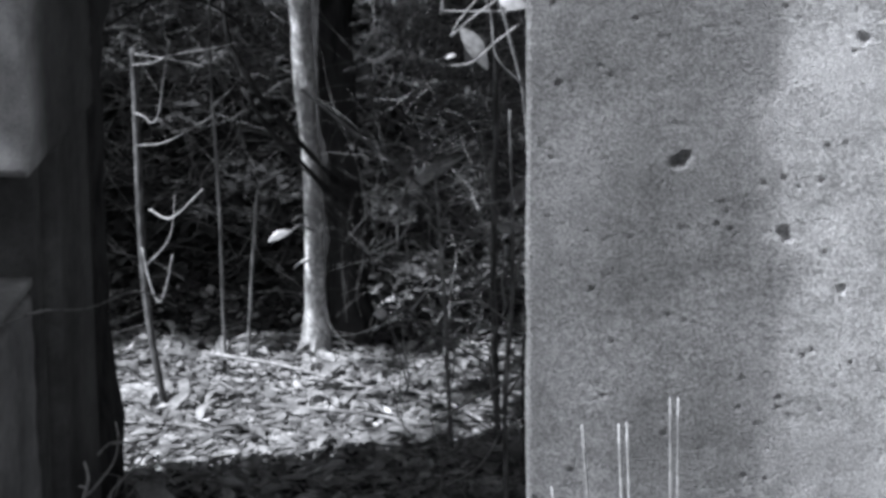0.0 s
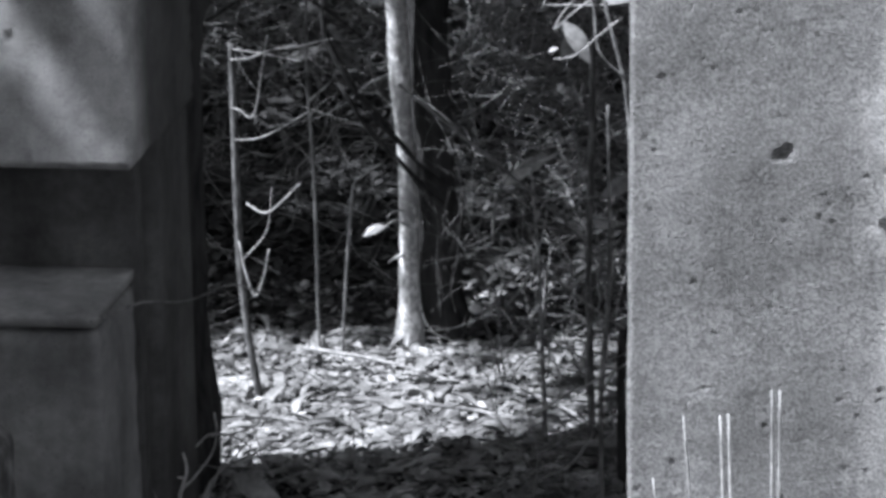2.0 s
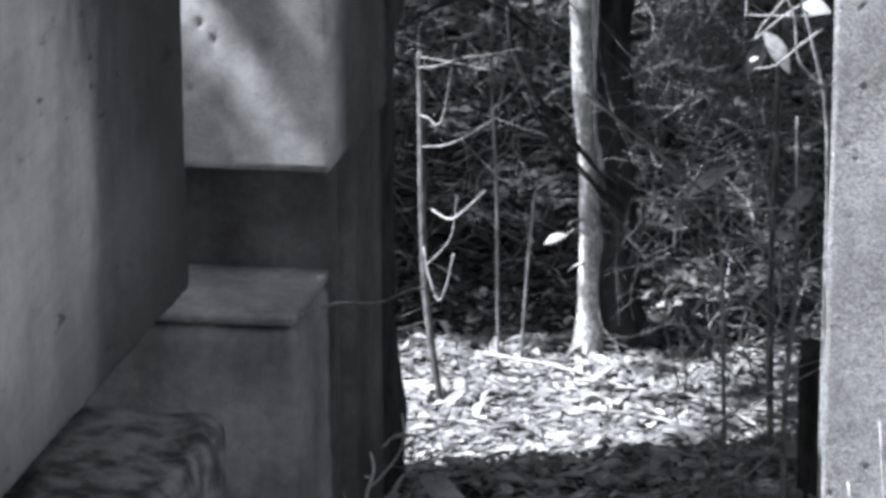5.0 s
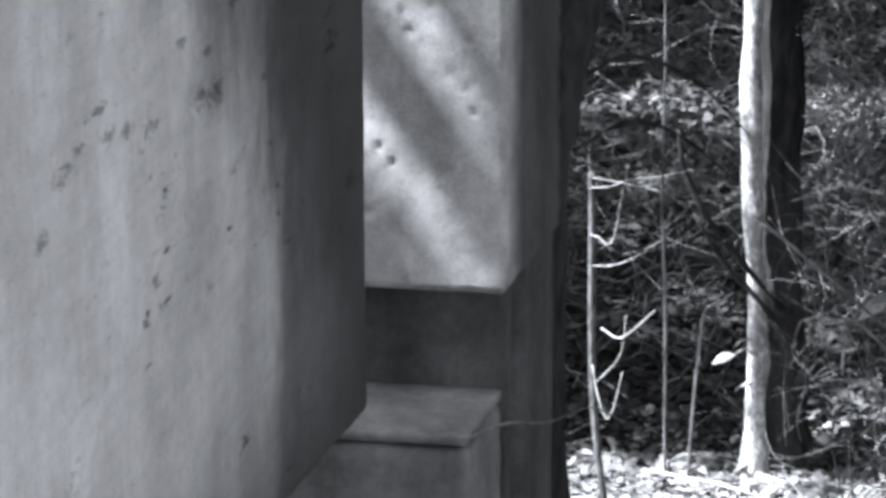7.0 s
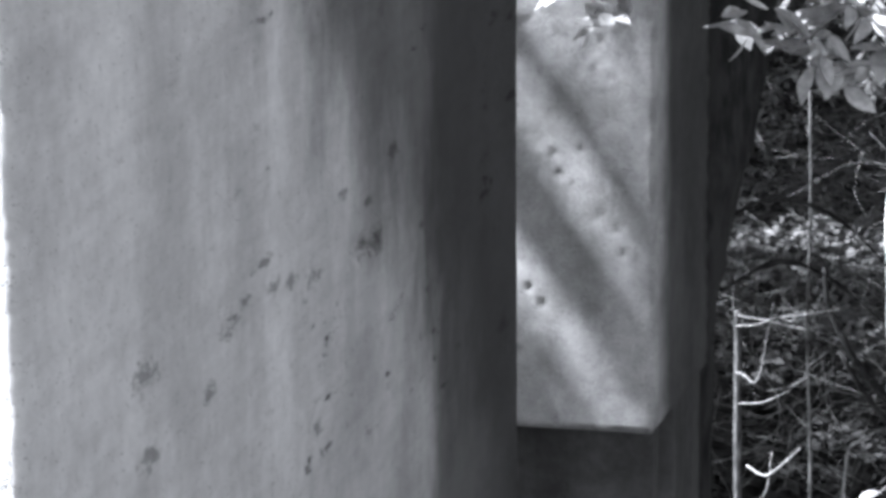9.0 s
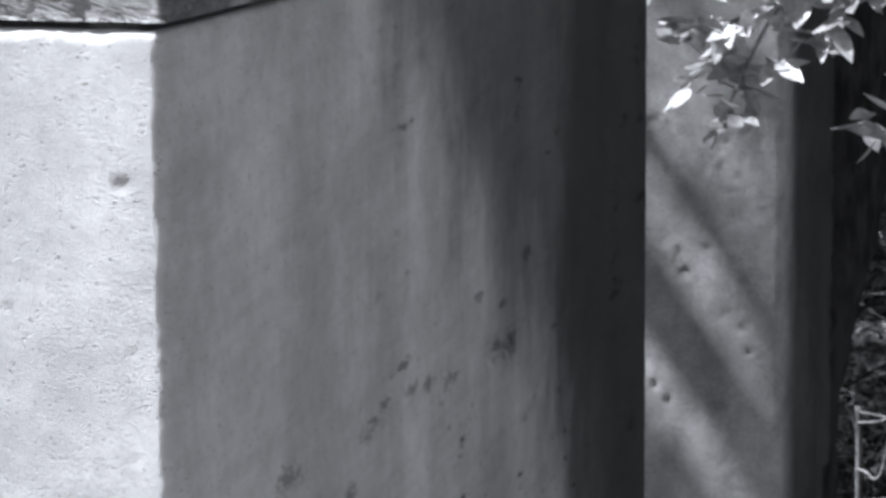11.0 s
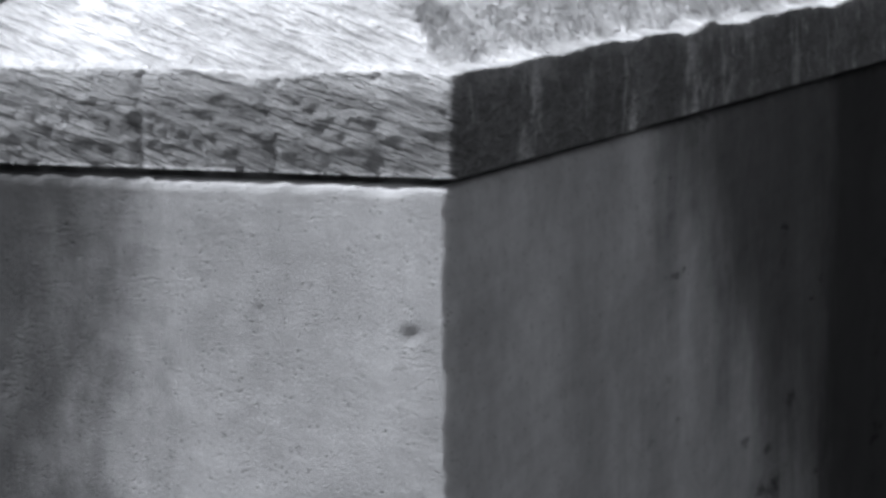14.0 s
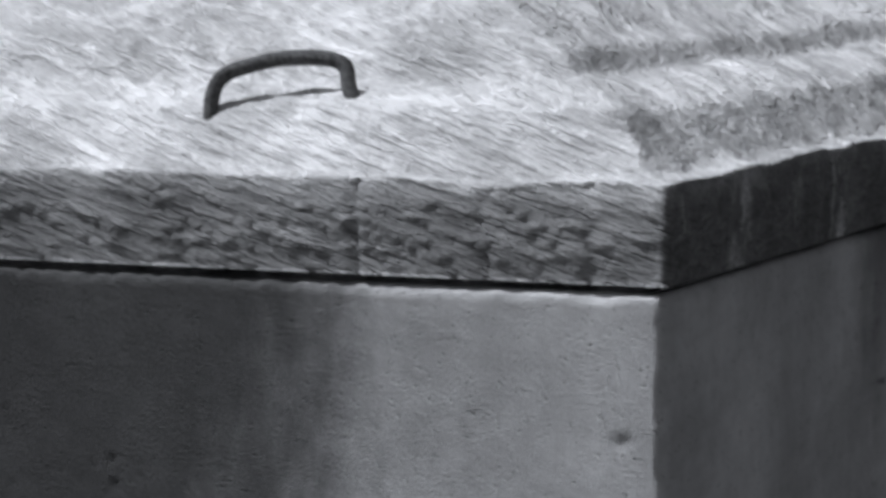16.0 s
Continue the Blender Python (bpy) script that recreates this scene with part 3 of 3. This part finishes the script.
tree("sapling", "short bent bare sapling stem", [(0.215, 4.48, -1.04), (0.222, 4.48, -0.9), (0.235, 4.48, -0.72), (0.25, 4.48, -0.585), (0.275, 4.47, -0.555), (0.325, 4.46, -0.52)], [0.0045, 0.004, 0.004, 0.004, 0.0025],
     [([(0.25, 4.48, -0.585), (0.262, 4.475, -0.592), (0.27, 4.47, -0.59)], [0.004, 0.003])], M_SAPLING, 7, 0.001, 15, "bare saplings")
tree("sapling", "grey bare sapling beside the tall tomb", [(0.86, 3.9, -1.05), (0.85, 3.9, -0.6), (0.855, 3.9, -0.2), (0.84, 3.9, 0.5)], [0.008, 0.007, 0.005], [], M_SAPLING, 7, 0.001, 16, "bare saplings")
tree("sapling", "grey bare sapling beside the tall tomb", [(0.92, 3.3, -1.05), (0.915, 3.3, -0.7), (0.93, 3.3, -0.45), (0.925, 3.3, -0.1)], [0.006, 0.005, 0.003],
     [([(0.915, 3.3, -0.75), (0.86, 3.28, -0.83), (0.80, 3.26, -0.86)], [0.003, 0.002])], M_SAPLING, 7, 0.001, 17, "bare saplings")


# ---- leaf litter ----
def litter(name, n, xr, yr, size, tilt, material, label, seed, bare=None):
    r = np.random.default_rng(seed)
    x, y = r.uniform(*xr, n), r.uniform(*yr, n)
    if bare:
        p = np.stack([x, y, 0 * x], 1)
        far = np.hypot((x - bare[0]) / bare[2], (y - bare[1]) / bare[3]) + 1.2 * fbm(p, 3, 3, seed)
        keep = (far > 1) | (r.random(n) < 0.06)
        x, y, n = x[keep], y[keep], int(keep.sum())
    z = ground_height(x, y) + r.uniform(0.002, 0.03, n)
    ob = new(name, mesh_of(name, *scattered(np.stack([x, y, z], 1), r.uniform(*size, n), tilt, r), material))
    return tagged(ob, label, "leaves", kind="stuff")


fallen = litter("leaf_litter", 24000, (-0.4, 1.2), (3.0, 4.8), (0.016, 0.05), 0.36, M_LITTER, "thick carpet of dry curled fallen leaves", 61)
r = np.random.default_rng(65)
leaf_kinds = []
for k in range(8):
    v, f = blade(r.uniform(0.045, 0.085), r.uniform(0.018, 0.036), r.uniform(-0.15, 0.3), r.uniform(-0.4, 0.8), 6)
    leaf_kinds.append(mesh_of("leaf", v, f, M_LITTER))
for k in range(270):
    leaf = new("leaf", leaf_kinds[k % 8])
    x, y = r.uniform(-0.05, 0.95), r.uniform(3.5, 4.72)
    leaf.location = (x, y, float(ground_height([x], [y])[0]) + r.uniform(0.022, 0.036))
    leaf.rotation_euler = (r.uniform(-0.35, 0.35), r.uniform(-0.35, 0.35), r.uniform(0, 6.283))
    leaf.parent = fallen
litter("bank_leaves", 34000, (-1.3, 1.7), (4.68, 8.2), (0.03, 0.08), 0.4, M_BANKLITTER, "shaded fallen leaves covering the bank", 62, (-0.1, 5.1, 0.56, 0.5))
# paints the dark pocket behind the saplings with near-black leaves
litter("deep_shade_leaves", 5000, (-0.7, 0.5), (4.7, 5.7), (0.03, 0.07), 0.4, M_DARKLEAF, "near-black leaves standing in for deep shade on the bank", 67)
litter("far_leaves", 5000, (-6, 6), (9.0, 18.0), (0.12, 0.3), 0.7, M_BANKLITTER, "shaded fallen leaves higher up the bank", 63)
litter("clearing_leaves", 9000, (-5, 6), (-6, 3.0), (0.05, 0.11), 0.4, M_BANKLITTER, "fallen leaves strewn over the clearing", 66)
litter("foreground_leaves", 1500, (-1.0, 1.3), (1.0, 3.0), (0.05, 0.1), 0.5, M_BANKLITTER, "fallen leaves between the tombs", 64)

for k, (a, b, r0) in enumerate([((0.125, 4.43, -0.975), (0.53, 4.22, -0.985), 0.006), ((0.3, 4.1, -0.99), (0.75, 3.95, -0.985), 0.006), ((0.62, 4.2, -0.97), (0.9, 3.85, -0.97), 0.005), ((0.0, 3.95, -0.985), (0.3, 3.85, -0.98), 0.004)]):
    m = ((a[0] + b[0]) / 2, (a[1] + b[1]) / 2, (a[2] + b[2]) / 2 + 0.012)
    stick = new("stick", mesh_of("stick", *tube(curve([a, m, b], 10), [r0, r0 * 0.6], 6), M_TWIG))
    tagged(stick, "pale dry stick lying on the leaves", "stick", "fallen sticks")


# ---- brush: fine bare twigs on the bank and beside the tall tomb ----
def brush(name, n, xr, yr, zr, length, radius, material, label, seed, sway=0.35, lift=1.0):
    r = np.random.default_rng(seed)
    shapes = []
    for _ in range(n):
        x, y = r.uniform(*xr), r.uniform(*yr)
        p = np.array((x, y, float(ground_height([x], [y])[0]) + r.uniform(*zr)))
        way = r.normal(0, 1, 3)
        way[2] = abs(way[2]) * r.uniform(0.2, 1.6) * lift
        way /= np.linalg.norm(way)
        size, pts = r.uniform(*length), [p]
        for _ in range(4):
            way = way + r.normal(0, sway, 3) * (1, 1, lift)
            way /= np.linalg.norm(way)
            pts.append(pts[-1] + way * size / 4)
        r0 = radius * r.uniform(0.5, 1.4)
        shapes.append(tube(curve(pts, 8), [r0, r0 * 0.4], 4))
    ob = new(name, mesh_of(name, *joined(shapes), material))
    return tagged(ob, label, "brush", kind="stuff")


brush("brush", 850, (0.3, 1.3), (4.7, 6.2), (0, 0.9), (0.15, 0.6), 0.0013, M_TWIG, "tangle of fine bare grey twigs on the bank", 71)
brush("brush", 450, (-0.9, 0.6), (4.8, 7.0), (0, 1.0), (0.2, 0.7), 0.0016, M_DIMTWIG, "loose bare twigs on the shaded bank", 72)
brush("brush", 800, (-0.3, 1.15), (4.72, 5.7), (0, 0.7), (0.12, 0.5), 0.0013, M_DIMTWIG, "fine dim twigs woven over the bank", 76)
brush("brush", 320, (0.45, 1.0), (4.2, 4.75), (0, 0.85), (0.15, 0.5), 0.0009, M_DIMTWIG, "thicket of thin bare twigs beside the trees", 77)
brush("twigs", 260, (-0.3, 1.1), (3.3, 4.75), (0.01, 0.03), (0.06, 0.3), 0.0018, M_TWIG, "short dry twigs lying among the leaves", 75, 0.1, 0.08)
brush("brush", 60, (0.6, 1.0), (3.4, 4.6), (0, 0.6), (0.15, 0.5), 0.0025, M_TWIG, "pale bare twigs beside the tall tomb", 73)
brush("brush", 24, (-0.02, 0.30), (2.75, 3.6), (-0.02, 0.15), (0.12, 0.4), 0.0025, M_TWIG, "thin weeds and runners at the foot of the middle tomb", 74)
for pts in ([(0.45, 3.8, -0.18), (0.7, 3.76, -0.37), (0.83, 3.74, -0.48), (0.95, 3.7, -0.62)], [(0.55, 4.2, 0.1), (0.9, 4.1, -0.1), (1.2, 4.0, -0.2)]):
    v = new("vine", mesh_of("vine", *tube(curve(pts, 16), [0.0038, 0.0026], 6), M_DIMTWIG))
    tagged(v, "long bare grey vine strung through the brush", "vine", "bare vines")


# ---- evergreen shrubs hanging over the tombs ----
def shrub(label, stems, tips, seed, size=(0.06, 0.10), group="evergreen shrubs", per=6):
    ob = thing("shrub", stems[0][0], label, "shrub", group)
    r = np.random.default_rng(seed)
    for pts in stems:
        part("stem", tube(curve(pts, 18), [0.006, 0.0025], 6), M_TWIG, ob)
    for tip in tips:
        turn = r.uniform(0, 6.283)
        for k in range(per):
            v, f = blade(1.0, r.uniform(0.40, 0.56), r.uniform(-0.12, 0.05), 0.25, 6)
            m = Euler((r.uniform(-0.8, 0.8), r.uniform(-0.6, 1.0), turn + 6.283 * k / per + r.uniform(-0.4, 0.4))).to_matrix()
            v = v @ np.array(m).T * r.uniform(*size) + np.array(tip) + r.normal(0, 0.012, 3)
            part("leaf", (v, f), M_GREEN, ob)
    return ob


tips = [(-0.047, 2.3, 0.954), (0.002, 2.3, 0.859), (0.071, 2.28, 0.879), (0.032, 2.3, 0.80), (0.075, 2.28, 0.72), (0.13, 2.3, 0.79), (0.176, 2.3, 0.93), (0.235, 2.3, 0.874), (0.272, 2.32, 0.941), (0.138, 2.3, 0.967),
        (0.06, 2.3, 0.98), (0.2, 2.32, 0.99), (0.33, 2.35, 0.96), (0.318, 2.4, 0.72), (0.376, 2.4, 0.741), (0.416, 2.4, 0.68), (0.453, 2.4, 0.694), (0.509, 2.4, 0.753), (0.47, 2.42, 0.64), (0.54, 2.45, 0.70), (0.44, 2.42, 0.79), (0.56, 2.45, 0.80)]
shrub("evergreen shrub branch with sunlit oval leaves over the middle tomb", [[(1.02, 3.2, -1.0), (1.02, 3.15, 0.3), (0.98, 2.95, 1.0), (0.72, 2.55, 1.0), (0.52, 2.42, 0.78), (0.42, 2.4, 0.69)], [(0.80, 2.65, 1.04), (0.45, 2.4, 1.02), (0.2, 2.32, 0.95), (0.075, 2.28, 0.72)], [(0.45, 2.4, 1.02), (0.2, 2.3, 1.03), (-0.04, 2.3, 0.96)], [(0.2, 2.32, 0.95), (0.1, 2.3, 0.9), (0.0, 2.3, 0.86)]], tips + [(x + 0.035, y - 0.01, z + 0.03) for x, y, z in tips[:13]] + [(x + 0.03, y, z - 0.03) for x, y, z in tips[13:]], 81, (0.045, 0.08), per=6)


def leaf_between(a, b, width, parent, face=(0.15, -1, 0.1)):
    """An oval leaf from a to b whose upper side turns the given way."""
    a, b = Vector(a), Vector(b)
    v, f = blade(1.0, width / (b - a).length, 0.05, 0.2, 6)
    x = (b - a).normalized()
    z = Vector(face).cross(x).cross(x) * -1
    m = np.array(Matrix((x, z.normalized().cross(x), z.normalized())).transposed())
    part("leaf", (v @ m.T * (b - a).length + np.array(a), f), M_GREEN, parent)


sprig = thing("shrub", (1.026, 2.3, -1.0), "evergreen sprig with pale bare twigs at the tall tomb's corner", "shrub", "evergreen shrubs")
for pts, rad in (([(1.024, 2.32, -1.02), (1.022, 2.32, -0.3), (1.018, 2.31, 0.1), (0.99, 2.3, 0.25), (0.97, 2.3, 0.34), (0.96, 2.3, 0.5)], [0.004, 0.003, 0.002]),
                 ([(0.995, 2.3, 0.297), (0.943, 2.3, 0.295), (0.88, 2.3, 0.295)], [0.002, 0.0012]), ([(0.97, 2.3, 0.314), (0.935, 2.29, 0.29), (0.898, 2.28, 0.258)], [0.002, 0.0012]),
                 ([(1.006, 2.29, 0.278), (0.97, 2.27, 0.252), (0.934, 2.26, 0.222), (0.90, 2.26, 0.215)], [0.002, 0.0015]), ([(1.013, 2.29, 0.177), (0.97, 2.28, 0.227), (0.96, 2.28, 0.30), (0.93, 2.28, 0.36)], [0.0022, 0.0015]),
                 ([(0.881, 2.3, 0.34), (0.883, 2.3, 0.31), (0.881, 2.3, 0.29)], [0.002, 0.0014]), ([(0.95, 2.3, 0.33), (0.91, 2.3, 0.28), (0.897, 2.3, 0.255)], [0.0018, 0.0012])):
    part("stem", tube(curve(pts, 18), rad, 5), M_TWIG, sprig)
for a, c, w in (((0.912, 2.3, 0.268), (0.955, 2.3, 0.200), 0.034), ((0.975, 2.28, 0.318), (1.02, 2.27, 0.308), 0.03), ((0.905, 2.27, 0.232), (0.892, 2.26, 0.226), 0.010)):
    leaf_between(a, c, w, sprig, (0.7, -0.7, 0.0) if w > 0.032 else (-0.3, -0.6, 0.6))
weed = thing("weed", (0.07, 3.2, -1.0), "dry wiry weed with pale forked stems and one broad leaf", "weed")
for pts, rad in (([(0.06, 3.2, -1.02), (0.066, 3.2, -0.908), (0.102, 3.2, -0.861), (0.141, 3.2, -0.808), (0.153, 3.2, -0.759), (0.149, 3.2, -0.721)], 0.0032), ([(0.07, 3.2, -1.02), (0.073, 3.2, -0.908), (0.089, 3.2, -0.846), (0.083, 3.2, -0.807)], 0.0048),
                 ([(0.086, 3.2, -0.862), (0.058, 3.2, -0.86), (0.034, 3.2, -0.88)], 0.0030), ([(0.11, 3.2, -0.793), (0.132, 3.2, -0.77), (0.152, 3.2, -0.764), (0.182, 3.2, -0.768), (0.228, 3.2, -0.798), (0.264, 3.2, -0.852)], 0.0026)):
    part("stem", tube(curve(pts, 20), [rad, rad * 0.6], 6), M_GRASS, weed)
part("stem", tube(curve([(0.12, 3.2, -1.02), (0.16, 3.2, -0.9), (0.186, 3.2, -0.852)], 12), [0.003, 0.002], 6), M_TWIG, weed)
leaf_between((0.186, 3.2, -0.852), (0.287, 3.18, -0.898), 0.048, weed)
v = new("vine", mesh_of("vine", *tube(curve([(0.06, 2.56, -0.335), (0.098, 2.8, -0.372), (0.102, 3.2, -0.488), (0.11, 3.66, -0.59), (0.16, 3.85, -0.68)], 20), [0.003, 0.002], 5), M_DIMTWIG))
tagged(v, "thin grey runner creeping along the middle tomb's base", "vine", "bare vines")
shrub("low broad-leaved seedling in the shade", [[(0.24, 3.05, -1.0), (0.25, 3.05, -0.9), (0.26, 3.03, -0.86)], [(0.76, 3.85, -1.0), (0.75, 3.8, -0.6), (0.735, 3.78, -0.36)]], [(0.22, 3.05, -0.86), (0.735, 3.78, -0.35)], 83, (0.07, 0.09), per=2)
dim = thing("shrub", (0.98, 4.3, -1.0), "scattered broad evergreen leaves on thin shoots in the brush", "shrub", "evergreen shrubs")
for pts in ([(0.98, 4.3, -1.0), (0.93, 4.2, -0.5), (0.9, 4.15, -0.2), (0.83, 4.1, -0.1)], [(0.93, 4.2, -0.5), (0.86, 4.12, -0.45), (0.744, 4.1, -0.403)], [(0.96, 4.25, -0.7), (0.94, 4.15, -0.56), (0.90, 4.1, -0.56)], [(0.62, 4.3, -1.0), (0.60, 4.2, -0.85), (0.595, 4.1, -0.775)]):
    part("stem", tube(curve(pts, 14), [0.003, 0.0016], 5), M_DIMTWIG, dim)
for a, c, w in (((0.744, 4.1, -0.403), (0.655, 4.08, -0.453), 0.034), ((0.901, 4.1, -0.56), (0.825, 4.09, -0.553), 0.026), ((0.81, 4.1, -0.118), (0.775, 4.09, -0.19), 0.04), ((0.595, 4.1, -0.765), (0.565, 4.09, -0.762), 0.024), ((0.93, 4.15, -0.46), (0.86, 4.1, -0.50), 0.04)):
    leaf_between(a, c, w, dim)
shoot = thing("shrub", (0.37, 4.53, -0.70), "single pale leaf on a thin shoot of the tree", "shrub", "evergreen shrubs")
part("stem", tube(curve([(0.37, 4.55, -0.70), (0.35, 4.48, -0.665), (0.334, 4.40, -0.662)], 8), [0.003, 0.0018], 5), M_TWIG, shoot)
leaf_between((0.335, 4.40, -0.660), (0.283, 4.39, -0.684), 0.030, shoot, (-0.6, -0.6, 0.7))

# ---- grass in front of the tall tomb ----
tuft = thing("grass_tuft", (1.19, 1.9, -1.0), "few tall pale dry grass stalks", "grass")
for top, foot in (((1.125, 1.88, -0.245), (1.17, 1.86, -1.0)), ((1.18, 1.88, -0.243), (1.205, 1.86, -1.0)), ((1.192, 1.88, -0.24), (1.215, 1.86, -1.0)), ((1.256, 1.88, -0.200), (1.27, 1.86, -1.0)), ((1.268, 1.88, -0.20), (1.275, 1.86, -1.0)), ((1.080, 1.88, -0.345), (1.12, 1.86, -1.0))):
    part("stalk", tube(curve([foot, (foot[0] * 0.45 + top[0] * 0.55, 1.87, -0.5), top], 10), [0.0045, 0.003, 0.0015], 5), M_GRASS, tuft)

# ---- unseen canopy trees added up the sun's way and overhead: they throw the shade and the dapples ----
def canopy(label, trunk, lo, hi, n, size, seed, gaps=0.0, edge=-99.0, flecks=()):
    r = np.random.default_rng(seed)
    ob = thing("tree", trunk[0], label, "tree", "canopy trees")
    part("trunk", tube(curve(trunk, 12), [0.16, 0.12, 0.05], 9, 0.01, seed), M_DARKBARK, ob)
    p = r.uniform(lo, hi, (n, 3))
    p = p[(fbm(p, 1.3, 2, seed) > gaps) & (p[:, 1] > edge - 0.214 * (p[:, 2] + 0.97))]
    for x, y, wide, *over in flecks:
        off = p - (x, y, over[0] if over else float(ground_height([x], [y])[0]))
        off = off - np.outer(off @ np.array(SUN_WAY), SUN_WAY)
        p = p[np.linalg.norm(off, axis=1) > wide]
    part("crown", scattered(p, r.uniform(*size, len(p)), 0.9, r), M_BANKLITTER, ob)
    return ob


FLECKS = [(-0.08, 6.2, 0.19), (0.11, 6.15, 0.17), (0.34, 6.2, 0.2), (0.05, 7.2, 0.2), (0.32, 7.3, 0.2), (-0.1, 7.7, 0.2), (0.62, 6.3, 0.16), (0.33, 4.56, 0.32, 0.05), (0.33, 4.56, 0.32, -0.2), (0.34, 4.56, 0.32, -0.4)]
bank_tree = canopy("unseen tall leafy tree added to shade the bank", [(-7.5, 4.5, -1.0), (-7.3, 4.5, 2.0), (-6.5, 4.8, 5.2)], (-8, 2.8, 3.8), (0.0, 11.5, 5.4), 9000, (0.25, 0.5), 91, -0.14, 4.66, FLECKS)
canopy("unseen broad leafy tree added to keep the sky off the tombs' far end", [(3.6, 5.5, -1.0), (3.5, 5.4, 1.5), (3.0, 5.2, 3.2)], (-1.0, 2.9, 2.0), (5.0, 9.5, 3.4), 9000, (0.25, 0.5), 92, -0.3, -99.0, FLECKS)
canopy("unseen dense evergreen added to block low sky on the tombs' far side", [(3.2, 4.0, -1.0), (3.2, 4.0, 0.5), (3.2, 4.0, 2.0)], (2.2, 2.6, -0.9), (4.4, 8.0, 2.4), 5000, (0.25, 0.45), 93, -0.4)
shade_tree = thing("tree", (-4.2, 1.7, -1.0), "unseen bare tree added so its long limbs streak the tombs with shade", "tree", "canopy trees")
part("trunk", tube(curve([(-4.2, 1.7, -1.05), (-4.15, 1.75, 2.0), (-4.07, 1.82, 5.0), (-4.03, 1.86, 6.9)], 18), [0.15, 0.12, 0.07], 9, 0.01, 95), M_DARKBARK, shade_tree)
# limbs: height of the shade on the tomb's face at x = -0.045, its slope, thickness
for z, slope, r0 in ((0.165, 1.3, 0.052), (0.445, 1.4, 0.025), (-0.33, 1.25, 0.065), (0.82, 1.2, 0.03)):
    face = [Vector((x, 2.83, z - slope * (x + 0.045))) for x in (-1.2, -0.8, -0.42, -0.25, -0.05, 0.12, 0.3)]
    line = [tuple(q - 5.5 * SUN_WAY) for q in face]
    part("limb", tube(curve(line, 36), [r0 * 1.1, r0, r0 * 0.9], 8, 0.012, 96), M_DARKBARK, shade_tree)
r = np.random.default_rng(97)
# leaf clumps aimed along the sun to shade the middle tomb's base and face
p = r.uniform((-0.7, 2.55, -1.0), (0.12, 2.80, -0.34), (700, 3)) - r.uniform(3.4, 4.4, 700)[:, None] * np.array(SUN_WAY)
part("crown", scattered(p, r.uniform(0.08, 0.15, 700), 0.9, r), M_BANKLITTER, shade_tree)
p = r.uniform((-0.45, 2.58, -0.40), (0.1, 2.87, -0.36), (300, 3)) - r.uniform(3.4, 4.4, 300)[:, None] * np.array(SUN_WAY)
part("crown", scattered(p, r.uniform(0.07, 0.11, 300), 0.9, r), M_BANKLITTER, shade_tree)
for low, high, n in (((-0.35, 2.83, 0.42), (0.15, 2.83, 1.05), 110), ((0.02, 2.83, -0.15), (0.14, 2.83, 0.45), 90), ((-0.35, 2.83, -0.13), (-0.12, 2.83, 0.06), 75), ((-0.2, 2.83, -0.14), (0.1, 2.83, -0.04), 45)):
    p = r.uniform(low, high, (n, 3)) - r.uniform(6.6, 7.6, n)[:, None] * np.array(SUN_WAY)
    part("crown", scattered(p, r.uniform(0.03, 0.06, n), 0.9, r), M_BANKLITTER, shade_tree)
part("crown", scattered(r.uniform((-2.1, 2.74, 3.3), (-1.6, 3.49, 3.5), (50, 3)), r.uniform(0.07, 0.15, 50), 0.9, r), M_BANKLITTER, shade_tree)
part("limb", tube(curve([(-7.0, 4.65, 3.5), (-4.5, 4.5, 3.7), (-2.5, 4.3, 3.3), (-1.45, 4.08, 3.1), (-1.2, 4.1, 3.25)], 16), [0.05, 0.03, 0.012], 7, 0.006, 98), M_DARKBARK, bank_tree)
p = r.uniform((0.33, 4.5, -0.95), (0.5, 4.62, -0.50), (70, 3)) - r.uniform(3.2, 3.8, 70)[:, None] * np.array(SUN_WAY)
part("crown", scattered(p, r.uniform(0.04, 0.08, 70), 0.9, r), M_BANKLITTER, bank_tree)
part("crown", scattered(r.uniform((-1.85, 3.1, 3.2), (-1.5, 3.45, 3.65), (45, 3)), r.uniform(0.08, 0.15, 45), 0.9, r), M_BANKLITTER, shade_tree)
# unseen leaves up the sun's way, added to shade the brush beside the tall tomb
p = r.uniform((0.55, 3.6, -1.0), (1.45, 4.75, -1.0), (70, 3)) - r.uniform(4.6, 5.6, 70)[:, None] * np.array(SUN_WAY)
part("crown", scattered(p, r.uniform(0.10, 0.2, 70), 0.9, r), M_BANKLITTER, bank_tree)
